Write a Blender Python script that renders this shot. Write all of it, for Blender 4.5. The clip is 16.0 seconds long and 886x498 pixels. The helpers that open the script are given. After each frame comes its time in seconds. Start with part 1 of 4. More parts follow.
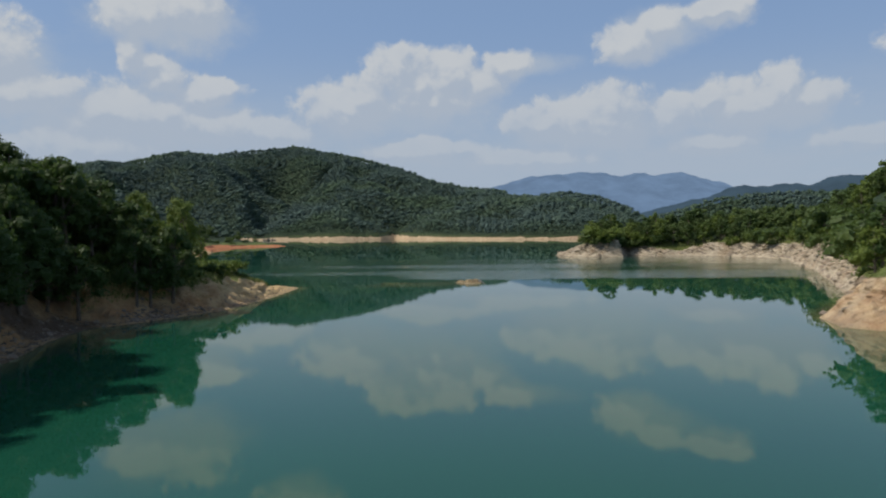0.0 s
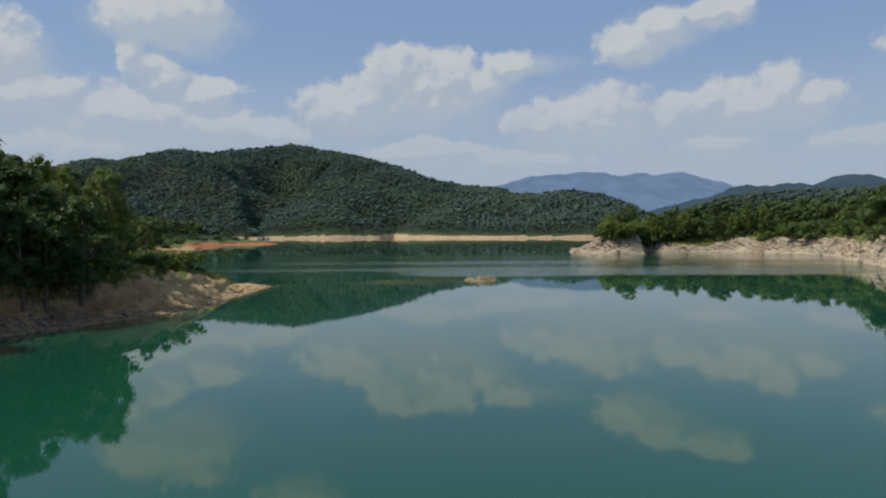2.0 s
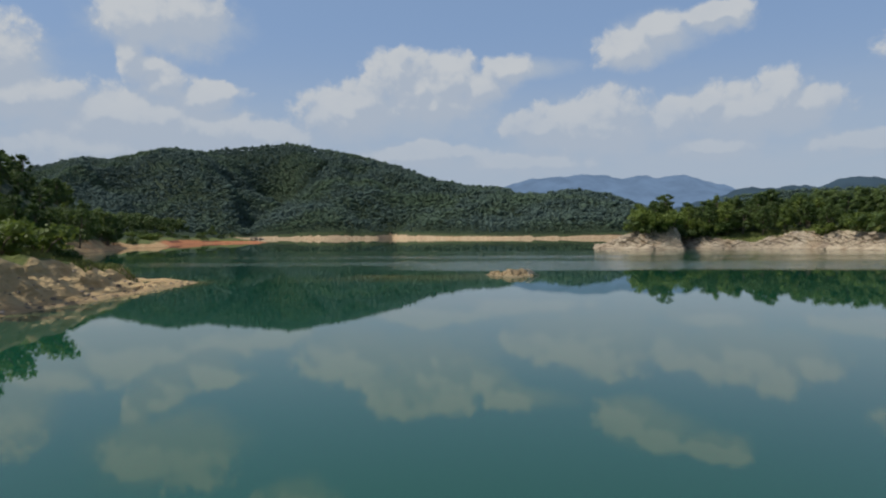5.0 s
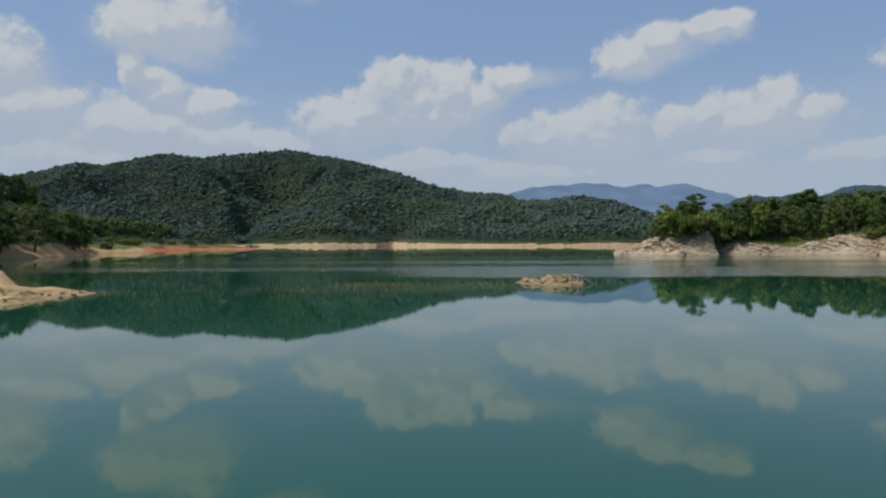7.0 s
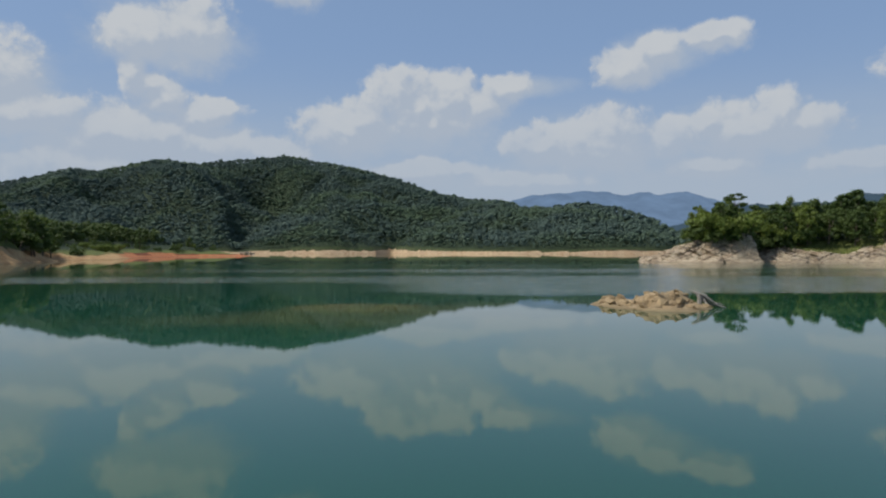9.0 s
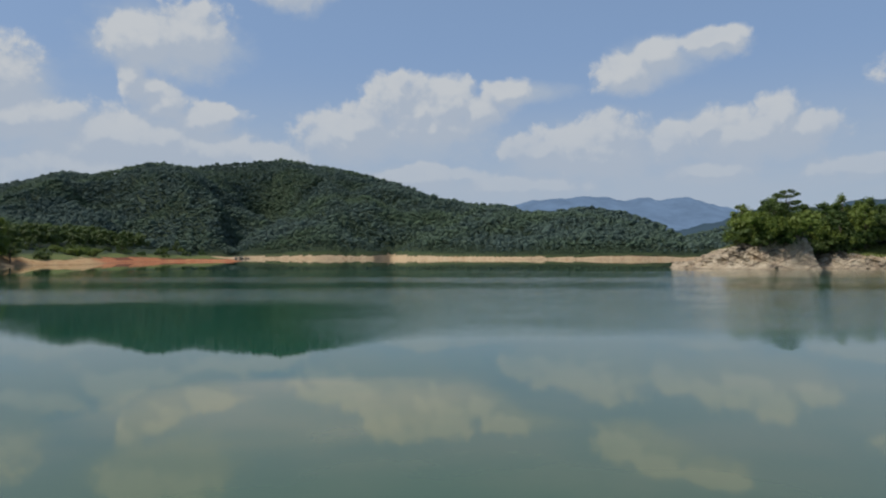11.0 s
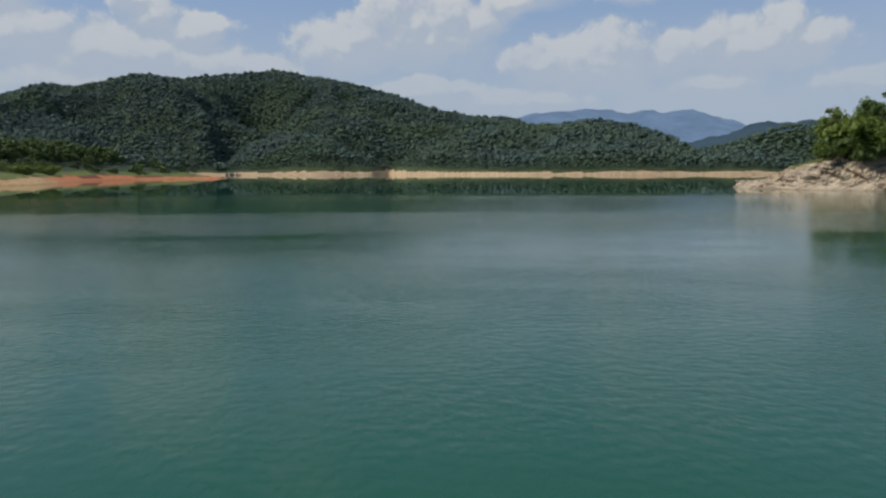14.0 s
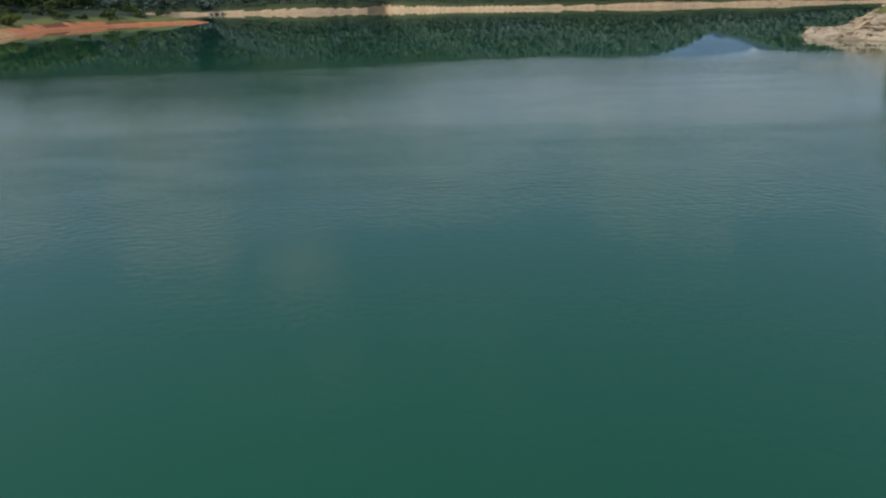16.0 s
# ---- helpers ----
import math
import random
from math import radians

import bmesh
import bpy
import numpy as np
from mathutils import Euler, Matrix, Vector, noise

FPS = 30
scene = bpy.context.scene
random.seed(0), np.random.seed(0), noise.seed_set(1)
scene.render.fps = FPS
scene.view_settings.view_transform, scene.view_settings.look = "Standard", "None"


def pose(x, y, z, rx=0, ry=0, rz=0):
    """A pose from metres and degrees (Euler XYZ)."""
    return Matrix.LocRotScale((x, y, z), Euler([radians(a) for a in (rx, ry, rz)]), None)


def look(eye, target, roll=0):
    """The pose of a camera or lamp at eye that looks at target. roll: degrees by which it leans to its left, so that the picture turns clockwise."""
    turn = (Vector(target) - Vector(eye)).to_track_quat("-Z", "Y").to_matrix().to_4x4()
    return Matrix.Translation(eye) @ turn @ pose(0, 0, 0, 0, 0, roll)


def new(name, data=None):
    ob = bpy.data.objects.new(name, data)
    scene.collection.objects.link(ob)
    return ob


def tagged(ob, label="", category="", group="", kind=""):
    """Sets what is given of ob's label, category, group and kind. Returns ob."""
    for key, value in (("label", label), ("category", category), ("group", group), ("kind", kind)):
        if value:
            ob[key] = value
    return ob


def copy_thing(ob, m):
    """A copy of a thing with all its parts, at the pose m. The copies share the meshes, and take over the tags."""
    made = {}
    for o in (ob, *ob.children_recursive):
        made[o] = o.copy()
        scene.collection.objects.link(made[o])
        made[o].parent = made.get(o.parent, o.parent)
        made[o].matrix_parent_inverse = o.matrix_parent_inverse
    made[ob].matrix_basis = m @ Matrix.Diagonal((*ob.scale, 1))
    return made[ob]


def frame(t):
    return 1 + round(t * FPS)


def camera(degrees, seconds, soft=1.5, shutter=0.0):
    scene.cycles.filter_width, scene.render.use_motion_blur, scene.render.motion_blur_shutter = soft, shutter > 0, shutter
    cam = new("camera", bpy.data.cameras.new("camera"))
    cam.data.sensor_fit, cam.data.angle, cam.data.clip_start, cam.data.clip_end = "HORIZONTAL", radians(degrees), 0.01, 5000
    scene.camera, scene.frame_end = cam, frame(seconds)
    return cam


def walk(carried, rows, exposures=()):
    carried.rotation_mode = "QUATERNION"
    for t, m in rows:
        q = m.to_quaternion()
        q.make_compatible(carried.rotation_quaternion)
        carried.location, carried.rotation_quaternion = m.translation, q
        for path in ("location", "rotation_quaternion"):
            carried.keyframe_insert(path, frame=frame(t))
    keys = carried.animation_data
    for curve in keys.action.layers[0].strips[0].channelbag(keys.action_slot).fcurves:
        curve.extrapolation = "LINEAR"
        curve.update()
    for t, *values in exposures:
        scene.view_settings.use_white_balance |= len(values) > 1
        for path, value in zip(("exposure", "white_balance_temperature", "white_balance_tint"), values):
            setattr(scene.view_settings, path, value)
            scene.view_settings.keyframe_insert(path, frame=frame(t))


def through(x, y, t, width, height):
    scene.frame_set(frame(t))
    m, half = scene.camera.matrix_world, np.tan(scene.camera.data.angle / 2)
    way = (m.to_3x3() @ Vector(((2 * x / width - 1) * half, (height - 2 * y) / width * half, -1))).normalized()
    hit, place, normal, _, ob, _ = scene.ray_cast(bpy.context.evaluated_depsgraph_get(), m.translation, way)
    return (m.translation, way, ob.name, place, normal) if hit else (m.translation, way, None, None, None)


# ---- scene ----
cam = camera(64.17, 16.0, soft=2.1, shutter=0.4)


def eye(x, y, z, yaw, pitch, roll):
    return pose(x, y, z, 90 + pitch, 0, yaw) @ pose(0, 0, 0, 0, 0, roll)


ROWS = [
    (0, 0.00, 0.00, 11.89, -1.694, -1.507, -0.340), (0.5, -0.14, 7.32, 11.21, -1.700, -1.482, -0.334),
    (1, -0.23, 14.32, 10.53, -1.718, -1.474, -0.320), (1.5, -0.31, 21.25, 9.88, -1.728, -1.466, -0.312),
    (2, -0.42, 28.23, 9.22, -1.740, -1.463, -0.309), (2.5, -0.52, 35.36, 8.55, -1.755, -1.462, -0.286),
    (3, -0.61, 42.33, 7.89, -1.762, -1.462, -0.264), (3.5, -0.67, 49.15, 7.21, -1.772, -1.459, -0.249),
    (4, -0.74, 55.95, 6.52, -1.775, -1.430, -0.239), (6.5, -1.30, 88.10, 3.98, -1.788, -0.633, -0.149),
    (7, -1.42, 94.82, 3.70, -1.789, -0.474, -0.122), (7.5, -1.56, 101.40, 3.47, -1.796, -0.302, -0.088),
    (8, -1.76, 107.81, 3.28, -1.806, -0.130, -0.052), (8.5, -2.06, 114.02, 3.14, -1.818, 0.035, -0.032),
    (9, -2.40, 120.10, 3.06, -1.835, 0.183, -0.016), (11.5, -3.91, 151.18, 2.78, -1.927, 0.648, 0.097),
    (12, -4.23, 157.10, 2.76, -1.942, 0.507, 0.117), (12.5, -4.56, 163.05, 2.79, -1.968, -0.169, 0.120),
    (13, -4.85, 168.94, 2.91, -1.992, -1.440, 0.085), (13.5, -5.12, 174.64, 3.15, -2.007, -3.518, 0.001),
    (14, -5.42, 180.09, 3.58, -2.012, -6.260, -0.131), (14.5, -5.85, 185.25, 4.24, -1.995, -9.868, -0.342),
    (15, -6.40, 190.16, 5.07, -1.943, -13.620, -0.622), (15.5, -7.02, 194.85, 6.03, -1.865, -16.950, -0.905),
    (16, -7.62, 199.38, 7.04, -1.799, -19.225, -1.159)]
walk(cam, [(t, eye(*row)) for t, *row in ROWS])

# ---- sky and sun ----
SUN_AZ, SUN_EL = -92.0, 50.0  # degrees, azimuth from +y to the right


class Graph:
    """Short hand for a node tree."""

    def __init__(self, tree):
        self.tree = tree
        tree.nodes.clear()

    def put(self, socket, value):
        if isinstance(value, bpy.types.NodeSocket):
            self.tree.links.new(value, socket)
        elif value is not None:
            socket.default_value = value

    def math(self, op, a, b=None, c=None, clamp=False):
        n = self.tree.nodes.new("ShaderNodeMath")
        n.operation, n.use_clamp = op, clamp
        for s, v in zip(n.inputs, (a, b, c)):
            self.put(s, v)
        return n.outputs[0]

    def vec(self, op, a, b=None, c=None):
        n = self.tree.nodes.new("ShaderNodeVectorMath")
        n.operation = op
        for s, v in zip(n.inputs, (a, b, c)):
            self.put(s, v)
        return n.outputs["Value"] if op in ("LENGTH", "DISTANCE", "DOT_PRODUCT") else n.outputs["Vector"]

    def join(self, x=0.0, y=0.0, z=0.0):
        n = self.tree.nodes.new("ShaderNodeCombineXYZ")
        for s, v in zip(n.inputs, (x, y, z)):
            self.put(s, v)
        return n.outputs[0]

    def split(self, v):
        n = self.tree.nodes.new("ShaderNodeSeparateXYZ")
        self.put(n.inputs[0], v)
        return n.outputs

    def noise(self, v, scale, detail=4.0, rough=0.55, warp=0.0):
        n = self.tree.nodes.new("ShaderNodeTexNoise")
        self.put(n.inputs["Vector"], v)
        n.inputs["Scale"].default_value, n.inputs["Detail"].default_value = scale, detail
        n.inputs["Roughness"].default_value, n.inputs["Distortion"].default_value = rough, warp
        return n.outputs["Fac"]

    def voronoi(self, v, scale):
        n = self.tree.nodes.new("ShaderNodeTexVoronoi")
        self.put(n.inputs["Vector"], v)
        n.inputs["Scale"].default_value = scale
        return n.outputs["Distance"]

    def ramp(self, v, lo, hi, to_lo=0.0, to_hi=1.0, smooth=True):
        n = self.tree.nodes.new("ShaderNodeMapRange")
        n.interpolation_type = "SMOOTHSTEP" if smooth else "LINEAR"
        for s, value in zip(n.inputs, (v, lo, hi, to_lo, to_hi)):
            self.put(s, value)
        return n.outputs[0]

    def mix(self, f, a, b, blend="MIX"):
        n = self.tree.nodes.new("ShaderNodeMix")
        n.data_type, n.blend_type = "RGBA", blend
        self.put(n.inputs["Factor"], f)
        for s, v in ((n.inputs[6], a), (n.inputs[7], b)):
            self.put(s, (*v, 1.0) if isinstance(v, tuple) and len(v) == 3 else v)
        return n.outputs[2]

    def add(self, kind):
        return self.tree.nodes.new(kind)

    def position(self):
        return self.tree.nodes.new("ShaderNodeNewGeometry").outputs["Position"]

    def attribute(self, name):
        n = self.tree.nodes.new("ShaderNodeAttribute")
        n.attribute_name = name
        return n.outputs["Fac"]

    def bump(self, height, strength, distance):
        n = self.tree.nodes.new("ShaderNodeBump")
        self.put(n.inputs["Height"], height)
        self.put(n.inputs["Strength"], strength)
        n.inputs["Distance"].default_value = distance
        return n.outputs[0]

    def surface(self, colour, rough=0.8, normal=None, metal=0.0, ior=1.5, spec=0.5):
        n = self.tree.nodes.new("ShaderNodeBsdfPrincipled")
        self.put(n.inputs["Base Color"], (*colour, 1.0) if isinstance(colour, tuple) else colour)
        self.put(n.inputs["Roughness"], rough)
        self.put(n.inputs["IOR"], ior)
        n.inputs["Specular IOR Level"].default_value = spec
        n.inputs["Metallic"].default_value = metal
        if normal is not None:
            self.put(n.inputs["Normal"], normal)
        return n.outputs[0]

    def out(self, shader, world=False):
        n = self.tree.nodes.new("ShaderNodeOutputWorld" if world else "ShaderNodeOutputMaterial")
        self.tree.links.new(shader, n.inputs["Surface"])


# Cloud heaps: azimuth and height above the horizon in degrees, half width, half height.
CLOUDS_WEST = [(-21.0, 16.0, 3.4, 1.9), (-17.6, 16.8, 3.4, 2.5), (-22.0, 13.4, 1.0, 1.2), (-20.9, 12.5, 1.7, 1.1), (-19.6, 11.7, 2.4, 1.3), (-17.2, 10.6, 3.2, 1.5), (-21.5, 8.8, 7.5, 2.3),
               (-31, 12.4, 3.4, 3.0), (-30, 9.8, 6.0, 2.0), (-23, 8.9, 5.5, 2.0), (-16.5, 8.4, 5.0, 2.0),
               (-11.5, 7.8, 4.2, 1.5), (-25, 6.4, 7.5, 1.8), (-10, 20.6, 3.6, 1.5), (-42, 12, 8, 4)]
CLOUDS_AHEAD = [(0.6, 11.9, 5.6, 2.0), (-6.0, 9.8, 4.2, 2.2), (14.2, 8.8, 6.2, 2.0), (-1.5, 13.1, 2.9, 1.9), (2.5, 12.6, 3.2, 1.9), (6.8, 13.0, 2.3, 1.2), (5.0, 12.0, 2.6, 1.5), (-4.6, 10.6, 3.2, 1.7),
                (1.0, 10.5, 4.8, 1.4), (-6.4, 9.2, 3.4, 1.2), (15.0, 9.9, 3.3, 2.0), (9.8, 8.5, 3.6, 1.7),
                (19.4, 8.8, 2.6, 1.7), (14.0, 7.8, 5.5, 1.5), (9, 5.8, 7, 0.9), (0, 6.6, 6, 1.0)]
CLOUDS_EAST = [(25.4, 9.2, 4.8, 2.2), (27.3, 10.5, 1.9, 1.8), (24.8, 9.2, 3.6, 1.5), (22.5, 9.9, 1.7, 1.0), (28.6, 9.5, 3.2, 1.4),
               (16.4, 14.5, 2.7, 1.6), (18.8, 15.6, 2.1, 1.4), (22.8, 16.2, 2.8, 1.1), (23, 6.6, 4.8, 0.8),
               (34, 6.4, 6, 0.9), (40, 13, 6, 3.5)]


# Broad thin cloud round and below the heaps.
CLOUD_SHADE = [(-23, 7.6, 12, 4.0), (-1, 9.6, 9, 3.2), (14, 7.8, 8, 3.2), (25, 8.8, 7, 3.0), (0, 4.6, 14, 2.8), (21, 5.0, 13, 2.2),
               (-19.5, 15.6, 6.5, 3.4), (18.5, 14.8, 5.0, 2.0), (-31, 11, 6, 4), (9, 13, 4, 1.0)]


def make_world():
    world = bpy.data.worlds.new("sky")
    scene.world = world
    world.use_nodes = True
    g = Graph(world.node_tree)
    sky = g.add("ShaderNodeTexSky")
    sky.sky_type, sky.sun_disc = "NISHITA", False
    sky.sun_elevation, sky.sun_rotation = radians(SUN_EL), radians(SUN_AZ)
    sky.air_density, sky.dust_density, sky.ozone_density = 1.0, 1.2, 1.6
    d = g.add("ShaderNodeTexCoord").outputs["Generated"]
    x, y, z = g.split(d)
    az = g.math("MULTIPLY", g.math("ARCTAN2", x, y), 57.2958)
    el = g.math("MULTIPLY", g.math("ARCSINE", z), 57.2958)
    at = g.join(az, el, 0.0)
    def heaps(at, detail, puff_mean):
        """How deep inside the heaped clouds a direction lies, with billowing edges."""
        wob = g.add("ShaderNodeTexNoise")
        g.put(wob.inputs["Vector"], at)
        wob.inputs["Scale"].default_value, wob.inputs["Detail"].default_value = 0.5, 2.0
        moved = g.vec("ADD", at, g.vec("MULTIPLY", g.vec("SUBTRACT", wob.outputs["Color"], (0.5, 0.5, 0.5)), (1.7, 1.1, 0.0)))
        heap = None
        for a, e, rx, ry in CLOUDS_WEST + CLOUDS_AHEAD + CLOUDS_EAST:
            off = g.vec("MULTIPLY", g.vec("SUBTRACT", moved, (a, e - 0.10 * ry, 0.0)), (0.86 / rx, 0.9 / ry, 0.0))
            off = g.vec("MAXIMUM", off, g.vec("MULTIPLY", off, (1.0, 0.75, 0.0)))
            one = g.math("SUBTRACT", 1.0, g.vec("LENGTH", off))
            heap = one if heap is None else g.math("SMOOTH_MAX", heap, one, 0.3)
        puff = g.add("ShaderNodeTexVoronoi")
        puff.feature = "SMOOTH_F1"
        g.put(puff.inputs["Vector"], moved)
        for name, value in (("Scale", 0.55), ("Detail", detail), ("Roughness", 0.55), ("Lacunarity", 2.2), ("Smoothness", 0.35)):
            puff.inputs[name].default_value = value
        return g.math("ADD", heap, g.math("MULTIPLY", g.math("SUBTRACT", puff_mean, puff.outputs["Distance"]), 0.34))

    body = heaps(at, 3.0, 1.0)
    beyond = heaps(g.vec("ADD", at, (-0.45, 0.85, 0.0)), 1.0, 0.8)
    soft = None
    for a, e, rx, ry in CLOUD_SHADE:
        off = g.vec("MULTIPLY", g.vec("SUBTRACT", at, (a, e, 0.0)), (1 / rx, 1 / ry, 0.0))
        one = g.math("SUBTRACT", 1.0, g.vec("LENGTH", off))
        soft = one if soft is None else g.math("SMOOTH_MAX", soft, one, 0.3)
    fine = g.noise(g.vec("MULTIPLY", at, (0.7, 1.0, 1.0)), 0.42, 8.0, 0.6)
    wide = g.noise(d, 3.2, 8.0, 0.6)
    high = g.math("MULTIPLY", g.ramp(wide, 0.48, 0.70, 0.0, 0.5), g.ramp(el, 20.0, 30.0))
    body = g.math("ADD", body, g.math("MULTIPLY", g.math("SUBTRACT", fine, 0.5), 0.45))
    # crisp towards the sun, ragged and thin below
    top = g.ramp(g.math("SUBTRACT", body, beyond), -0.35, 0.55)
    dens = g.math("MULTIPLY", g.ramp(body, -0.06, g.ramp(top, 0.15, 0.85, 0.60, 0.28)), g.ramp(el, 4.0, 13.0, 0.50, 0.97))
    dens = g.math("MAXIMUM", dens, high)
    under = g.ramp(g.math("ADD", soft, g.math("MULTIPLY", g.math("SUBTRACT", fine, 0.5), 1.1)), -0.15, 0.7, 0.0, 0.8)
    veil = g.math("MULTIPLY", g.ramp(el, 14.0, 3.0), g.ramp(g.noise(g.vec("MULTIPLY", at, (0.16, 0.5, 1)), 1.0, 6.0, 0.6), 0.15, 0.75, 0.1, 0.8))
    lit = g.math("MULTIPLY", g.ramp(top, 0.2, 0.9), g.ramp(el, 3.0, 12.0, 0.55, 1.0))
    lit = g.math("MULTIPLY", lit, g.ramp(fine, 0.2, 0.6, 0.7, 1.0))
    cloud = g.mix(lit, (0.392, 0.450, 0.535), (0.528, 0.556, 0.587))
    blue = g.vec("MULTIPLY", sky.outputs[0], SKY_GAIN)
    haze = g.mix(g.ramp(el, 50.0, 2.0, 0.15, 0.92), blue, g.mix(g.ramp(el, 17.0, 2.0), (0.222, 0.335, 0.545), (0.348, 0.432, 0.545)))
    haze = g.mix(g.math("MAXIMUM", under, veil), haze, (0.378, 0.446, 0.540))
    bg = g.add("ShaderNodeBackground")
    g.put(bg.inputs["Color"], g.mix(dens, haze, cloud))
    bg.inputs["Strength"].default_value = 1.0
    g.out(bg.outputs[0], world=True)


SKY_GAIN = (0.108, 0.109, 0.108)
make_world()
sun = new("sun", bpy.data.lights.new("sun", "SUN"))
sun.data.energy, sun.data.angle, sun.data.color = 3.9, radians(0.6), (1.0, 0.95, 0.86)
_a, _e = radians(SUN_AZ), radians(SUN_EL)
sun.matrix_world = look((0, 0, 300), (-math.sin(_a) * math.cos(_e) * 300, -math.cos(_a) * math.cos(_e) * 300, 300 - math.sin(_e) * 300))


# ---- materials ----
def material(name, build):
    m = bpy.data.materials.new(name)
    m.use_nodes = True
    g = Graph(m.node_tree)
    g.out(build(g))
    return m


def water_look(g):
    p = g.position()
    x, y, z = g.split(p)
    # ruffled stretch across the lake, calm elsewhere
    wob = g.math("MULTIPLY", g.math("SUBTRACT", g.noise(p, 0.02, 3.0), 0.5), 16.0)
    yy = g.math("ADD", y, wob)
    west = g.ramp(x, 6.0, -14.0)
    near = g.math("MULTIPLY", g.ramp(yy, 166.0, 178.0), g.ramp(yy, 216.0, 198.0))
    far = g.math("MULTIPLY", g.ramp(yy, 212.0, 228.0), g.ramp(yy, 248.0, 238.0))
    streak = g.math("MULTIPLY", g.math("MULTIPLY", g.ramp(yy, 262.0, 270.0), g.ramp(yy, 288.0, 280.0)), 0.5)
    ruffled = g.math("MAXIMUM", near, g.math("MAXIMUM", g.math("MULTIPLY", far, 0.9), streak))
    ruffled = g.math("MAXIMUM", ruffled, g.math("MULTIPLY", g.math("MULTIPLY", g.ramp(yy, 166.0, 178.0), g.ramp(yy, 300.0, 280.0)), 0.35))
    # less wind in the lee of the spit
    lee = g.math("MULTIPLY", west, g.ramp(yy, 196.0, 184.0))
    ruffled = g.math("MULTIPLY", ruffled, g.math("SUBTRACT", 1.0, g.math("MULTIPLY", lee, 0.92)))
    ruffled = g.math("MULTIPLY", ruffled, g.ramp(x, -70.0, -30.0))
    gusts = g.ramp(g.noise(g.vec("MULTIPLY", p, (0.14, 0.35, 1.0)), 1.0, 4.0, 0.6), 0.3, 0.7, 0.65, 1.2)
    ruffled = g.math("MULTIPLY", ruffled, gusts)
    amount = g.math("ADD", 0.008, g.math("MULTIPLY", ruffled, 0.52))
    long = g.vec("MULTIPLY", p, (0.72, 1.0, 1.0))
    wave = g.math("ADD", g.noise(long, 3.8, 3.0, 0.6), g.math("MULTIPLY", g.noise(p, 0.5, 2.0), 0.45))
    n = g.bump(wave, amount, 0.06)
    deep = g.mix(g.ramp(g.noise(p, 0.03, 3.0), 0.3, 0.7), (0.0085, 0.069, 0.0365), (0.0095, 0.063, 0.0395))
    shallow = g.mix(g.ramp(g.noise(p, 0.25, 5.0), 0.35, 0.7), (0.13, 0.145, 0.060), (0.21, 0.19, 0.085))
    colour = g.mix(g.attribute("shallow"), deep, shallow)
    return g.surface(colour, g.math("ADD", 0.004, g.math("MULTIPLY", ruffled, 0.08)), n, ior=1.35)


WATER = material("lake water", water_look)


